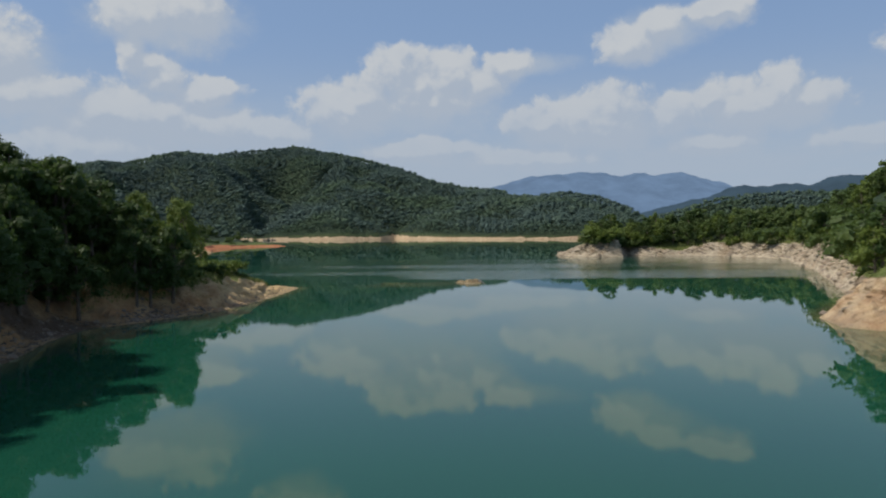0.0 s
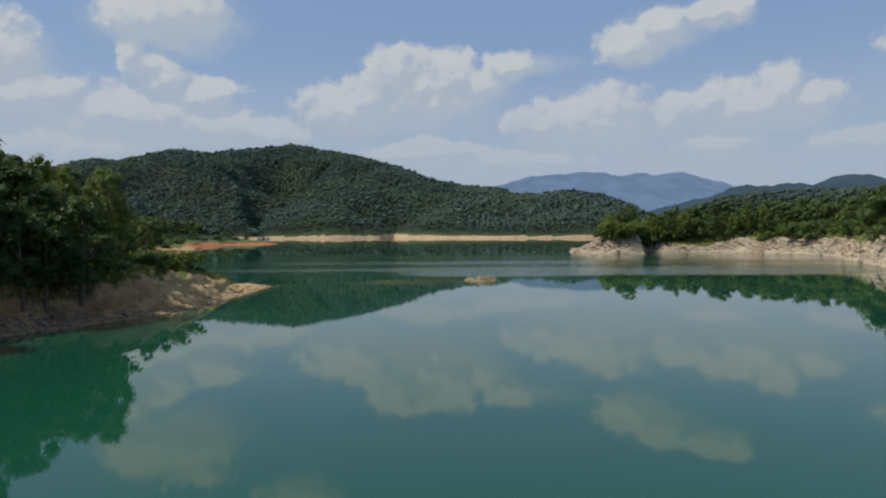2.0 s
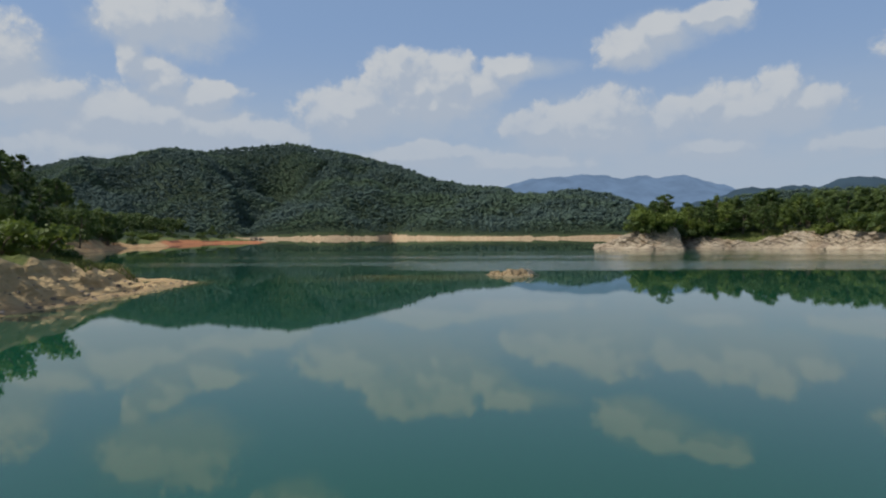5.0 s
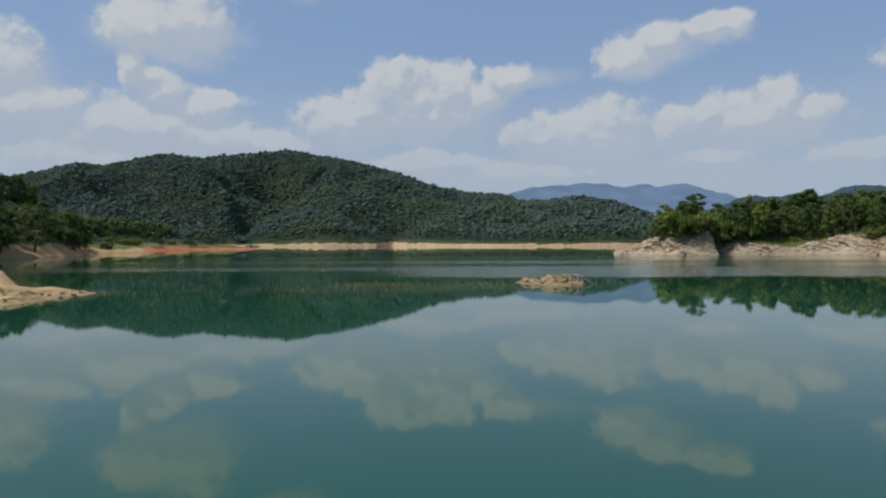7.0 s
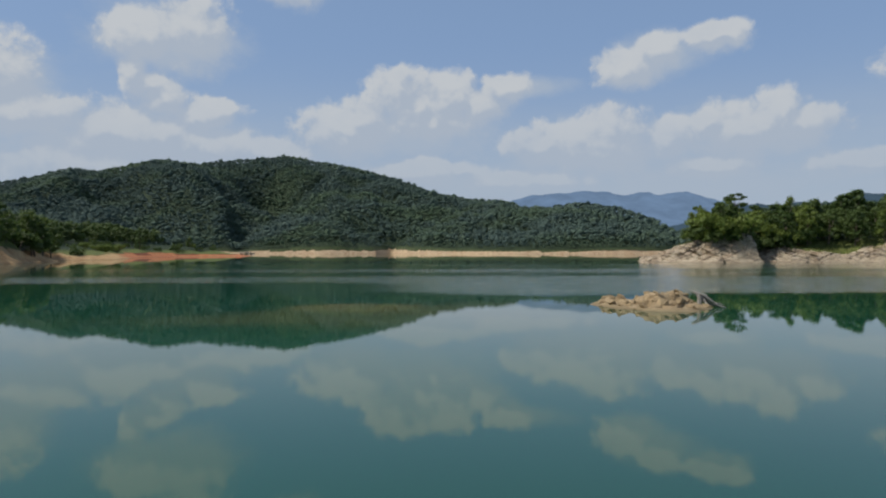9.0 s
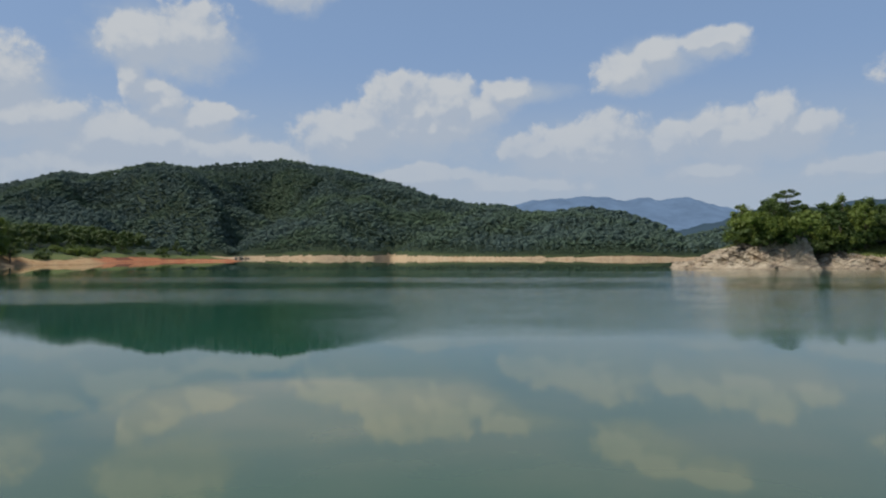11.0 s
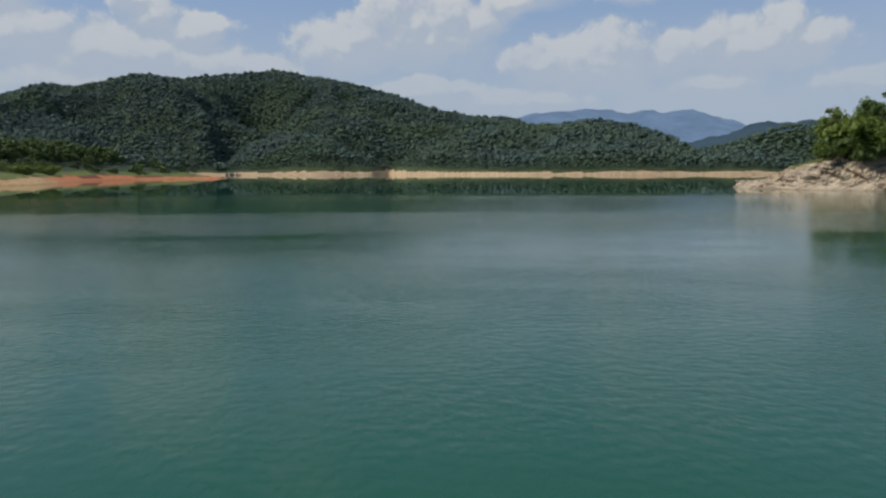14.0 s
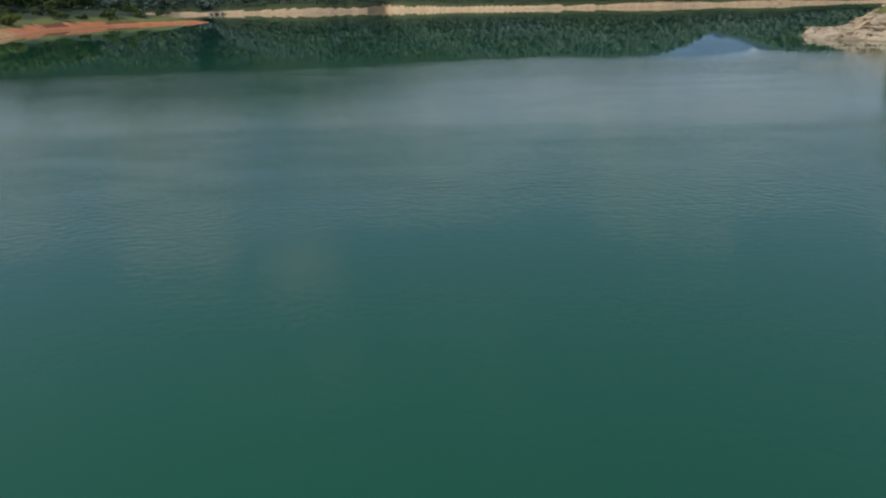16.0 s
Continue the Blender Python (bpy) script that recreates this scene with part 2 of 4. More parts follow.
def ground_look(g):
    p = g.position()
    x, y, z = g.split(p)
    n1, n2 = g.noise(p, 0.35, 8.0, 0.6), g.noise(p, 2.5, 8.0, 0.65)
    dip = g.math("ADD", z, g.math("ADD", g.math("MULTIPLY", x, -0.42), g.math("MULTIPLY", y, 0.12)))
    n3 = g.noise(g.join(g.math("MULTIPLY", x, 0.12), g.math("MULTIPLY", y, 0.12), g.math("MULTIPLY", dip, 1.9)), 1.0, 5.0, 0.6)
    tan = g.mix(g.ramp(n1, 0.3, 0.7), (0.40, 0.22, 0.10), (0.56, 0.39, 0.20))
    tan = g.mix(g.ramp(n2, 0.5, 0.75), tan, (0.20, 0.115, 0.06))
    tan = g.mix(g.math("MULTIPLY", g.ramp(g.noise(p, 0.10, 4.0), 0.46, 0.6), g.ramp(y, 118.0, 100.0)), tan, (0.15, 0.105, 0.07))
    # yellow sand of the spit, lightened further to stand in for sunlight
    tan = g.mix(g.math("MULTIPLY", g.ramp(y, 106.0, 124.0), g.ramp(y, 320.0, 200.0, 0.0, 0.7)), tan, g.mix(0.8, tan, (0.63, 0.475, 0.25)))
    pale = g.mix(g.ramp(n1, 0.3, 0.7), (0.37, 0.30, 0.212), (0.48, 0.405, 0.30))
    pale = g.mix(g.ramp(n2, 0.52, 0.75), pale, (0.18, 0.15, 0.13))
    tilt = g.vec("ADD", g.vec("MULTIPLY", p, (0.5, 0.3, 1.4)), g.join(g.math("MULTIPLY", z, 0.5), 0.0, g.math("MULTIPLY", x, 0.3)))
    cracks = g.voronoi(g.vec("ADD", tilt, g.vec("MULTIPLY", g.join(n1, n2, n1), (1.5, 1.5, 1.5))), 0.8)
    pale = g.mix(g.math("MULTIPLY", g.ramp(n3, 0.52, 0.62), 0.75), pale, (0.17, 0.125, 0.09))
    pale = g.mix(g.ramp(cracks, 0.58, 0.85, 0.0, 0.6), pale, (0.12, 0.095, 0.075))
    pale = g.mix(g.math("MULTIPLY", g.ramp(g.noise(p, 0.12, 4.0), 0.5, 0.65), 0.35), pale, (0.36, 0.24, 0.14))
    red = g.mix(g.ramp(n1, 0.3, 0.7), (0.42, 0.13, 0.055), (0.50, 0.22, 0.10))
    red = g.mix(g.math("MULTIPLY", g.ramp(g.noise(p, 0.06, 3.0), 0.48, 0.56), g.ramp(z, 0.6, 1.2)), red, (0.17, 0.055, 0.03))
    bare = g.mix(g.attribute("red"), g.mix(g.attribute("pale"), tan, pale), red)
    grass = g.mix(g.ramp(n2, 0.3, 0.7), (0.085, 0.115, 0.03), (0.15, 0.165, 0.05))
    floor = g.mix(g.ramp(n1, 0.3, 0.7), (0.020, 0.036, 0.020), (0.036, 0.054, 0.026))
    green = g.mix(g.attribute("grass"), floor, grass)
    edge = g.ramp(g.math("ADD", g.attribute("bare"), g.math("MULTIPLY", g.math("SUBTRACT", n1, 0.5), 0.7)), 0.35, 0.6)
    colour = g.mix(edge, green, bare)
    colour = g.mix(g.ramp(z, 0.45, 0.05), colour, g.mix(0.35, colour, (0.14, 0.10, 0.06)))
    return g.surface(colour, 0.9, g.bump(g.math("ADD", g.math("ADD", n2, g.math("MULTIPLY", n3, 1.6)), g.math("MULTIPLY", n1, 1.5)), 0.9, 0.35), spec=0.2)


GROUND = material("bank and forest floor", ground_look)


def leaf_look(low, high, through):
    def build(g):
        info = g.add("ShaderNodeObjectInfo").outputs["Random"]
        geo = g.add("ShaderNodeNewGeometry")
        isle = geo.outputs["Random Per Island"]
        p = geo.outputs["Position"]
        f = g.math("ADD", g.math("MULTIPLY", info, 0.5), g.math("MULTIPLY", isle, 0.5))
        c = g.mix(f, low, high)
        c = g.mix(g.ramp(g.noise(p, 0.25, 3.0), 0.4, 0.75), c, g.mix(0.5, c, high))
        a = g.surface(c, 0.55, spec=0.25)
        t = g.add("ShaderNodeBsdfTranslucent")
        g.put(t.inputs["Color"], g.mix(0.5, c, through))
        m = g.add("ShaderNodeMixShader")
        m.inputs[0].default_value = 0.38
        g.put(m.inputs[1], a)
        g.put(m.inputs[2], t.outputs[0])
        return m.outputs[0]
    return build


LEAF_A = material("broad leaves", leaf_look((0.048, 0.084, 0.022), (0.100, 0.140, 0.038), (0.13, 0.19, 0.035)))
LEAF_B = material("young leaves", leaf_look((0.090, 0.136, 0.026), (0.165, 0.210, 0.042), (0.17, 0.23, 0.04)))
LEAF_C = material("dark leaves, also standing for shade", leaf_look((0.042, 0.078, 0.020), (0.082, 0.124, 0.034), (0.09, 0.15, 0.028)))


def forest_look(g):
    geo = g.add("ShaderNodeNewGeometry")
    isle, p = geo.outputs["Random Per Island"], geo.outputs["Position"]
    tree = g.noise(p, 0.16, 2.0, 0.5)
    # greens shifted to blue and lifted: distance haze mixed into the leaf colour
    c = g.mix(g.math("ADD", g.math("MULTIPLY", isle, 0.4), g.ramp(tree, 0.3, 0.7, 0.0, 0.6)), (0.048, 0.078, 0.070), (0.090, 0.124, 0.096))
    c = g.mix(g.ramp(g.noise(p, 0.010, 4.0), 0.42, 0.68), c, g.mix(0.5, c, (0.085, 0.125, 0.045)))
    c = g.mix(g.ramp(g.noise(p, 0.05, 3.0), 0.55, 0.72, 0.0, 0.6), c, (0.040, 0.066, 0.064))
    return g.surface(c, 0.8, spec=0.1)


FOREST = material("forest canopy with haze in its green", forest_look)


# Air haze is put into the colour, which glows by itself without sunlight.
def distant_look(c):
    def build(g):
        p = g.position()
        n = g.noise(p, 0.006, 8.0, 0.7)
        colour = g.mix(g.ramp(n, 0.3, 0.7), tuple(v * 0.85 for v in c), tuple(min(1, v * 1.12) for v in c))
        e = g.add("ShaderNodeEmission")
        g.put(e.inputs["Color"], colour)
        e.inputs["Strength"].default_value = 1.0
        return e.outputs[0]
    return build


FAR_RANGE = material("distant range, blue haze in its glow", distant_look((0.145, 0.222, 0.345)))
FAR_HILL = material("distant wooded hill, blue haze in its glow", distant_look((0.055, 0.090, 0.125)))


def bark_look(g):
    p = g.position()
    n = g.noise(g.vec("MULTIPLY", p, (3.0, 3.0, 0.6)), 3.0, 6.0)
    return g.surface(g.mix(g.ramp(n, 0.3, 0.7), (0.09, 0.065, 0.045), (0.20, 0.16, 0.12)), 0.9, g.bump(n, 0.6, 0.03))


BARK = material("bark", bark_look)


# ---- helpers for shapes ----
def fade(v, lo, hi):
    s = np.clip((v - lo) / (hi - lo), 0.0, 1.0)
    return s * s * (3 - 2 * s)


def lattice(i, j, seed):
    h = np.sin(i * 127.1 + j * 311.7 + seed * 74.7) * 43758.5453
    return h - np.floor(h)


def grain(x, y, seed=0):
    """Smooth value noise from 0 to 1."""
    i, j = np.floor(x), np.floor(y)
    u, v = x - i, y - j
    u, v = u * u * (3 - 2 * u), v * v * (3 - 2 * v)
    a, b = lattice(i, j, seed), lattice(i + 1, j, seed)
    c, d = lattice(i, j + 1, seed), lattice(i + 1, j + 1, seed)
    return (a * (1 - u) + b * u) * (1 - v) + (c * (1 - u) + d * u) * v


def rough(x, y, size, octaves=4, seed=0):
    """Layered noise about zero, with its widest waves size metres long."""
    total, gain = 0.0, 1.0
    for n in range(octaves):
        total = total + gain * (grain(x / size + 17.3 * n, y / size - 9.1 * n, seed + n) - 0.5)
        size, gain = size * 0.5, gain * 0.5
    return total


def mesh_from(name, verts, faces, smooth=True):
    me = bpy.data.meshes.new(name)
    verts, faces = np.asarray(verts, np.float32), np.asarray(faces, np.int32)
    me.vertices.add(len(verts))
    me.vertices.foreach_set("co", verts.ravel())
    k = faces.shape[1]
    me.loops.add(faces.size)
    me.loops.foreach_set("vertex_index", faces.ravel())
    me.polygons.add(len(faces))
    me.polygons.foreach_set("loop_start", np.arange(0, faces.size, k, dtype=np.int32))
    me.polygons.foreach_set("loop_total", np.full(len(faces), k, np.int32))
    me.polygons.foreach_set("use_smooth", np.full(len(faces), smooth))
    me.update(calc_edges=True)
    me.validate()
    return me


def channel(me, name, values):
    me.attributes.new(name, "FLOAT", "POINT").data.foreach_set("value", np.asarray(values, np.float32).ravel())


def part(name, me, mat, parent=None, label=""):
    if not me.materials:
        me.materials.append(mat)
    ob = new(name, me)
    if parent is not None:
        ob.parent = parent
    return tagged(ob, label)


def grid_faces(rows, cols):
    a = np.arange(rows - 1)[:, None] * cols + np.arange(cols - 1)[None]
    a = a.ravel()
    return np.stack([a, a + 1, a + cols + 1, a + cols], 1)


# ---- the plan: one lake among wooded hills ----
WEST_SHORE = [(-70, -900), (-62, -200), (-50, 0), (-41, 45), (-38.5, 66), (-41.2, 78), (-41.5, 88), (-37, 94), (-33.5, 101),
              (-30.3, 107), (-29, 115), (-27.4, 127), (-26.6, 139), (-26, 148.5), (-29, 151), (-36, 156), (-46, 172), (-58, 192),
              (-84, 214), (-104, 240), (-101, 282), (-107, 318), (-112, 338), (-124, 357), (-114, 385), (-127, 430), (-142, 478),
              (-138, 530), (-108, 572), (-150, 605), (-260, 700), (-330, 850)]
NORTH_SHORE = [(-250, 980), (-120, 960), (-58, 980), (-40, 1060), (-22, 980), (60, 915), (106, 880), (230, 870), (420, 880), (640, 800), (820, 640)]
EAST_SHORE = [(700, 560), (420, 480), (250, 430), (130, 375), (92, 350), (64, 334), (61.5, 322), (66, 311), (75, 302), (86, 300), (88.5, 310),
              (93, 317), (98, 314), (104, 312), (119, 307), (129, 297), (136, 285), (140, 266), (126, 236), (111, 196), (90, 152), (72, 116), (62, 104), (53, 92),
              (50.5, 83), (55, 77), (72, 70), (90, 40), (110, -100), (120, -900)]
LAKE = np.array(WEST_SHORE + NORTH_SHORE + EAST_SHORE, float)
# skyline of the hill behind the lake
RIDGE_WEST = [(-1500, 1400, 90), (-780, 1500, 136), (-698, 1520, 157), (-634, 1540, 157), (-535, 1560, 182), (-454, 1580, 178), (-393, 1600, 189),
              (-287, 1640, 203), (-166, 1600, 177), (-49, 1520, 142), (25, 1440, 108), (99, 1350, 87)]
RIDGE_EAST = [(138, 1280, 83), (156, 1250, 71), (191, 1180, 65), (236, 1130, 69), (277, 1110, 60), (310, 1050, 42), (320, 1000, 24),
              (359, 980, 36), (430, 1000, 54), (500, 1000, 60), (900, 1000, 70)]
RIDGE = np.array(RIDGE_WEST + RIDGE_EAST, float)
HEART = np.array([-3.0, 110.0])
# bearing in degrees, distance and steepness of sight of the nearer spur's crest
SPUR = np.array([(-16, 930, 0.0), (-14.1, 965, 0.009), (-12.7, 1020, 0.030), (-10.5, 1110, 0.050), (-8.4, 1250, 0.089), (-6.5, 1400, 0.1205), (-4.5, 1400, 0.1120)])
_rb = np.arctan2(RIDGE[:, 0] - HEART[0], RIDGE[:, 1] - HEART[1])
_rr = np.hypot(RIDGE[:, 0] - HEART[0], RIDGE[:, 1] - HEART[1])


def shore_distance(x, y):
    """Metres inland from the water's edge, negative over the lake."""
    x, y = np.asarray(x, float), np.asarray(y, float)
    best = np.full(x.shape, 1e9)
    inside = np.zeros(x.shape, bool)
    for (ax, ay), (bx, by) in zip(LAKE, np.roll(LAKE, -1, 0)):
        dx, dy = bx - ax, by - ay
        s = np.clip(((x - ax) * dx + (y - ay) * dy) / (dx * dx + dy * dy), 0, 1)
        best = np.minimum(best, (x - ax - s * dx) ** 2 + (y - ay - s * dy) ** 2)
        inside ^= ((ay > y) != (by > y)) & (x < dx * (y - ay) / (dy if dy else 1e-9) + ax)
    return np.where(inside, -1.0, 1.0) * np.sqrt(best)


def in_bay(x, y):
    """The small grassy bay behind the headland's cliff."""
    return np.exp(-((x - 109) ** 2 / 12.0 ** 2 + (y - 312) ** 2 / 6.5 ** 2))


def bank_size(x, y):
    """Height and width of the bare bank, and the slope of the land behind it."""
    east = fade(x, 0, 40) * fade(-y, -520, -440)
    red = fade(y, 356, 376) * (1 - east) * fade(-y, -700, -620)
    north = fade(y, 620, 760)
    spit = (0.6 * fade(y, 98, 112) + 0.8 * fade(y, 122, 148)) * fade(-x, 0, 20) * fade(-y, -190, -175)
    high = 3.0 + 2.6 * east - 1.3 * red - 1.8 * north - spit - 2.0 * east * np.exp(-((y - 122) / 30.0) ** 2)
    wide = 7.0 - 1.5 * east - 0.5 * red - 2.5 * north
    second = fade(y, 225, 250) * (1 - east) * (1 - red)
    steep = 0.72 + 0.25 * second - 0.56 * red - 0.26 * east + 0.36 * east * fade(-y, -285, -238) - 0.28 * east * fade(y, 280, 296)
    steep = steep + 0.45 * (1 - east) * fade(y, 20, 40) * fade(-y, -112, -92)
    # steep hill beside the start, out of view, added to shade the lake
    steep = steep + 2.0 * (1 - east) * fade(y, -45, -15) * fade(-y, -74, -58)
    steep = steep - 0.42 * (1 - east) * fade(y, 114, 126) * fade(-y, -205, -180)
    cleft = np.exp(-((x - 88) ** 2 + (y - 305) ** 2) / 7.0 ** 2)
    tip = np.exp(-((x - 64) ** 2 + (y - 333) ** 2) / 18.0 ** 2)
    bay = in_bay(x, y)
    high = high + 1.8 * np.exp(-((x - 77) ** 2 + (y - 305) ** 2) / 11.0 ** 2)
    return high - 2.6 * tip - 3.8 * bay, wide + 9.0 * tip - 2.0 * bay - 3.2 * cleft, steep


def land(x, y):
    x, y = np.asarray(x, float), np.asarray(y, float)
    d = shore_distance(x, y)
    d = d + rough(x, y, 9.0, 4, 3) * 3.0 * fade(np.abs(d), 0, 6)
    d = d + rough(x, y, 90.0, 2, 13) * 14.0 * fade(y, 640, 780)
    high, wide, steep = bank_size(x, y)
    high = high * (0.9 + np.where(x > 0, 0.45, 0.9) * rough(x, y, 30, 3, 11))
    bank = high * fade(d, -0.5, wide) ** 0.8
    inland = np.maximum(d - wide * 0.7, 0)
    top = 38.0
    hill = top * (1 - np.exp(-inland * steep / top)) + 4.0 * np.exp(-((x - 152) ** 2 + (y - 240) ** 2) / 36.0 ** 2) * fade(d, 4, 20)
    r = np.hypot(x - HEART[0], y - HEART[1])
    b = np.arctan2(x - HEART[0], y - HEART[1])
    rr, rz = np.interp(b, _rb, _rr), np.interp(b, _rb, RIDGE[:, 2])
    s = np.clip(d, 0, None) / (np.clip(d, 0, None) + np.maximum(rr - r, 1e-3))
    spur = (0.17 - np.abs(rough(x * 1.25 + y * 0.45, y * 0.7, 330, 4, 21))) * 3.0
    up = (rz - 4) * (s ** 0.85) * (1 + spur * (1 - s) * 1.1) - np.maximum(r - rr, 0) * 0.12
    # a nearer spur falls from the crest to the cove and hides the foot of the mountain behind
    bd = np.degrees(b)
    g = fade(bd, -15.5, -14.0) * (1 - fade(bd, -6.6, -5.0))
    fr = np.interp(bd, SPUR[:, 0], SPUR[:, 1])
    fz = fr * np.interp(bd, SPUR[:, 0], SPUR[:, 2]) - 4
    fs = np.clip(d, 0, None) / (np.clip(d, 0, None) + np.maximum(fr - r, 1e-3))
    front = fz * fs ** 0.8 * (1 + 0.5 * spur * (1 - fs)) - np.maximum(r - fr, 0) * 0.5
    up = up * (1 - g) + g * np.maximum(up * fade(r, fr - 20, np.minimum(fr + 320, 0.6 * fr + 0.4 * rr)), front)
    mount = np.maximum(np.where(d > 0, up, 0), 0)
    w = fade(r, 420, 640)
    z = bank + hill * (1 - w) + mount * w + rough(x, y, 14, 4, 5) * 1.2 * fade(d, 2, 14)
    bed = np.maximum(d * 0.35, -6.0)
    return np.where(d > -0.4, np.maximum(z, np.minimum(d * 0.6, 0.4)), bed), d


def axis(*runs):
    out = []
    for lo, hi, step in runs:
        out += list(np.arange(lo, hi, step))
    return np.array(out)


def paint(me, x, y, d):
    """Where the bare bank, its pale and red stretches and the grass lie."""
    high, wide, steep = bank_size(x, y)
    east = fade(x, 0, 40) * fade(-y, -520, -440)
    red = fade(y, 405, 440) * fade(-y, -640, -600) * fade(-x, 60, 90)
    channel(me, "bare", 1 - fade(d, wide * 0.75, wide * 1.1))
    channel(me, "pale", np.maximum(east * (0.45 + 0.55 * fade(y, 100, 135)), 0.55 * fade(y, 640, 760)))
    channel(me, "red", red)
    meadow = fade(d, wide * 0.8, wide) - fade(d, wide * 2.0, wide * 3.0)
    meadow = np.clip(meadow, 0, 1) * (1 - 0.7 * fade(y, 640, 760))
    channel(me, "grass", np.maximum(meadow, fade(in_bay(x, y), 0.15, 0.4)))


def craggy(x, y, d):
    """Fine relief of the bare banks: runnels and scarps in the west, broken rock in the east."""
    high, wide, steep = bank_size(x, y)
    on = fade(d, 0.0, 1.5) * (1 - fade(d, wide, wide + 3))
    gully = np.abs(rough(x * 0.45 - y * 0.15, y * 1.0, 4.2, 4, 61)) * -1.3 + 0.15
    scarp = 0.55 * fade(d + rough(x, y, 4, 3, 67) * 3.0, wide * 0.55, wide * 0.62) - 0.3
    step = rough(x, y, 2.4, 5, 71) * 0.6 - np.abs(rough(x, y, 1.5, 3, 73)) * 0.3 + 0.05 + scarp * (1 - fade(d, wide * 1.0, wide * 1.4))
    west = (gully + step) * on
    layer = rough(x + 0.5 * y, y * 0.35, 7.0, 4, 81)
    block = np.round(grain(x * 0.33 + layer, y * 0.33, 91) * 3) / 3
    rock = (layer * 2.0 + (block - 0.5) * 1.0 - np.abs(rough(x, y, 4.0, 3, 95)) * 1.0 + 0.2 + rough(x, y, 1.1, 2, 96) * 0.25) * on
    smooth = fade(-y, -118, -100)
    rock = rock * (1 - 0.75 * smooth)
    return np.where(x > 0, rock, west)


def make_ground():
    xs = axis((-4900, -1500, 400), (-1500, -800, 50), (-800, -260, 13), (-260, -170, 8), (-170, -62, 3.0), (-62, -20, 1.0), (-20, 44, 4.0), (44, 150, 1.3), (150, 800, 13), (800, 1500, 50), (1500, 4901, 400))
    ys = axis((-900, -100, 80), (-100, 40, 10), (40, 350, 1.5), (350, 420, 3), (420, 620, 5), (620, 840, 8), (840, 1000, 4), (1000, 1750, 15), (1750, 2400, 80), (2400, 4901, 400))
    x, y = np.meshgrid(xs, ys)
    z, d = land(x, y)
    high, wide, steep = bank_size(x, y)
    detailed = (fade(y, 52, 56) * fade(-y, -338, -332) * fade(x, -66, -60)) * fade(-x, -152, -146) * (1 - fade(y, 172, 180) * fade(-x, 0, 10))
    sink = detailed * fade(d, -1.2, 0.0) * (1 - fade(d, wide + 0.5, wide + 3.0))
    me = mesh_from("ground", np.stack([x, y, z - sink * 1.6], -1).reshape(-1, 3), grid_faces(len(ys), len(xs)))
    paint(me, x, y, d)
    return tagged(part("ground", me, GROUND), "bare earth banks rising into grassy and wooded hills", "ground", kind="structure")


def make_bank(name, label, x0, x1, y0, y1, step, lean):
    """A finely broken strip of bare shore within the given bounds."""
    xs, ys = np.arange(x0, x1, step), np.arange(y0, y1, step)
    x, y = np.meshgrid(xs, ys)
    z, d = land(x, y)
    high, wide, steep = bank_size(x, y)
    keep = (d > -1.8) & (d < wide + 3.5)
    z = z + craggy(x, y, d) - 0.5 * fade(d, wide + 1.5, wide + 3.5) + 0.02
    on = fade(d, 0.2, 2.0) * (1 - fade(d, wide, wide + 2))
    dy, dx = np.gradient(d, step)
    bed = z * 0.9 + 0.22 * x - 0.12 * y + rough(x, y, 6, 3, 31) * 1.6
    ledge = ((bed * 0.8) % 1.0) ** 2 + 0.4 * ((bed * 2.1 + 0.3) % 1.0) + rough(x * 1.2 + z, y * 1.2 - z, 1.6, 3, 37) * 1.2
    sx, sy = -dx * (ledge - 0.5) * lean * on, -dy * (ledge - 0.5) * lean * on
    f = grid_faces(len(ys), len(xs))
    f = f[keep.ravel()[f].all(1)]
    used, back = np.unique(f, return_inverse=True)
    v = np.stack([x + sx, y + sy, z], -1).reshape(-1, 3)[used]
    me = mesh_from(name, v, back.reshape(-1, 4), smooth=False)
    paint(me, x.ravel()[used], y.ravel()[used], d.ravel()[used])
    return tagged(part(name, me, GROUND), label, "bank", kind="structure")


def make_water():
    xs = axis((-4900, -400, 500), (-400, -120, 20), (-120, -30, 2.5), (-30, 20, 1.0), (20, 140, 2.5), (140, 800, 40), (800, 4901, 400))
    ys = axis((-900, 40, 60), (40, 140, 2.5), (140, 172, 1.0), (172, 420, 2.5), (420, 1100, 20), (1100, 1201, 50))
    x, y = np.meshgrid(xs, ys)
    d = shore_distance(x, y)
    near = fade(d, -3.0, 0.0) * 0.9
    # a drowned sand bar from the spit to the islet and on
    t = np.clip((x + 26) / 38, 0, 1)
    bar = np.abs(y - (150 + 8.5 * t)) - 2.0 - 7.0 * t
    bar = 1 - fade(bar + rough(x, y, 14, 3, 8) * 5, -5.0, 3.0)
    bar = bar * fade(x, -34, -24) * fade(-x, -13, -4) * (0.3 + 0.65 * fade(x, -17, -11))
    patch = np.sqrt(((x + 5.6) / 4.6) ** 2 + ((y - 158.8) / 3.9) ** 2) + rough(x, y, 5, 3, 19) * 0.6
    bar = np.maximum(bar * 0.5, 0.75 * (1 - fade(patch, 0.65, 1.05)))
    me = mesh_from("water", np.stack([x, y, 0 * x], -1).reshape(-1, 3), grid_faces(len(ys), len(xs)))
    channel(me, "shallow", np.maximum(near, bar))
    return tagged(part("water", me, WATER), "calm teal green lake water with ruffled bands", "lake", kind="structure")


make_ground()
make_water()
make_bank("bank", "eroded orange earth bank ending in a sandy spit", -64, -22, 53, 178, 0.30, 0.3)
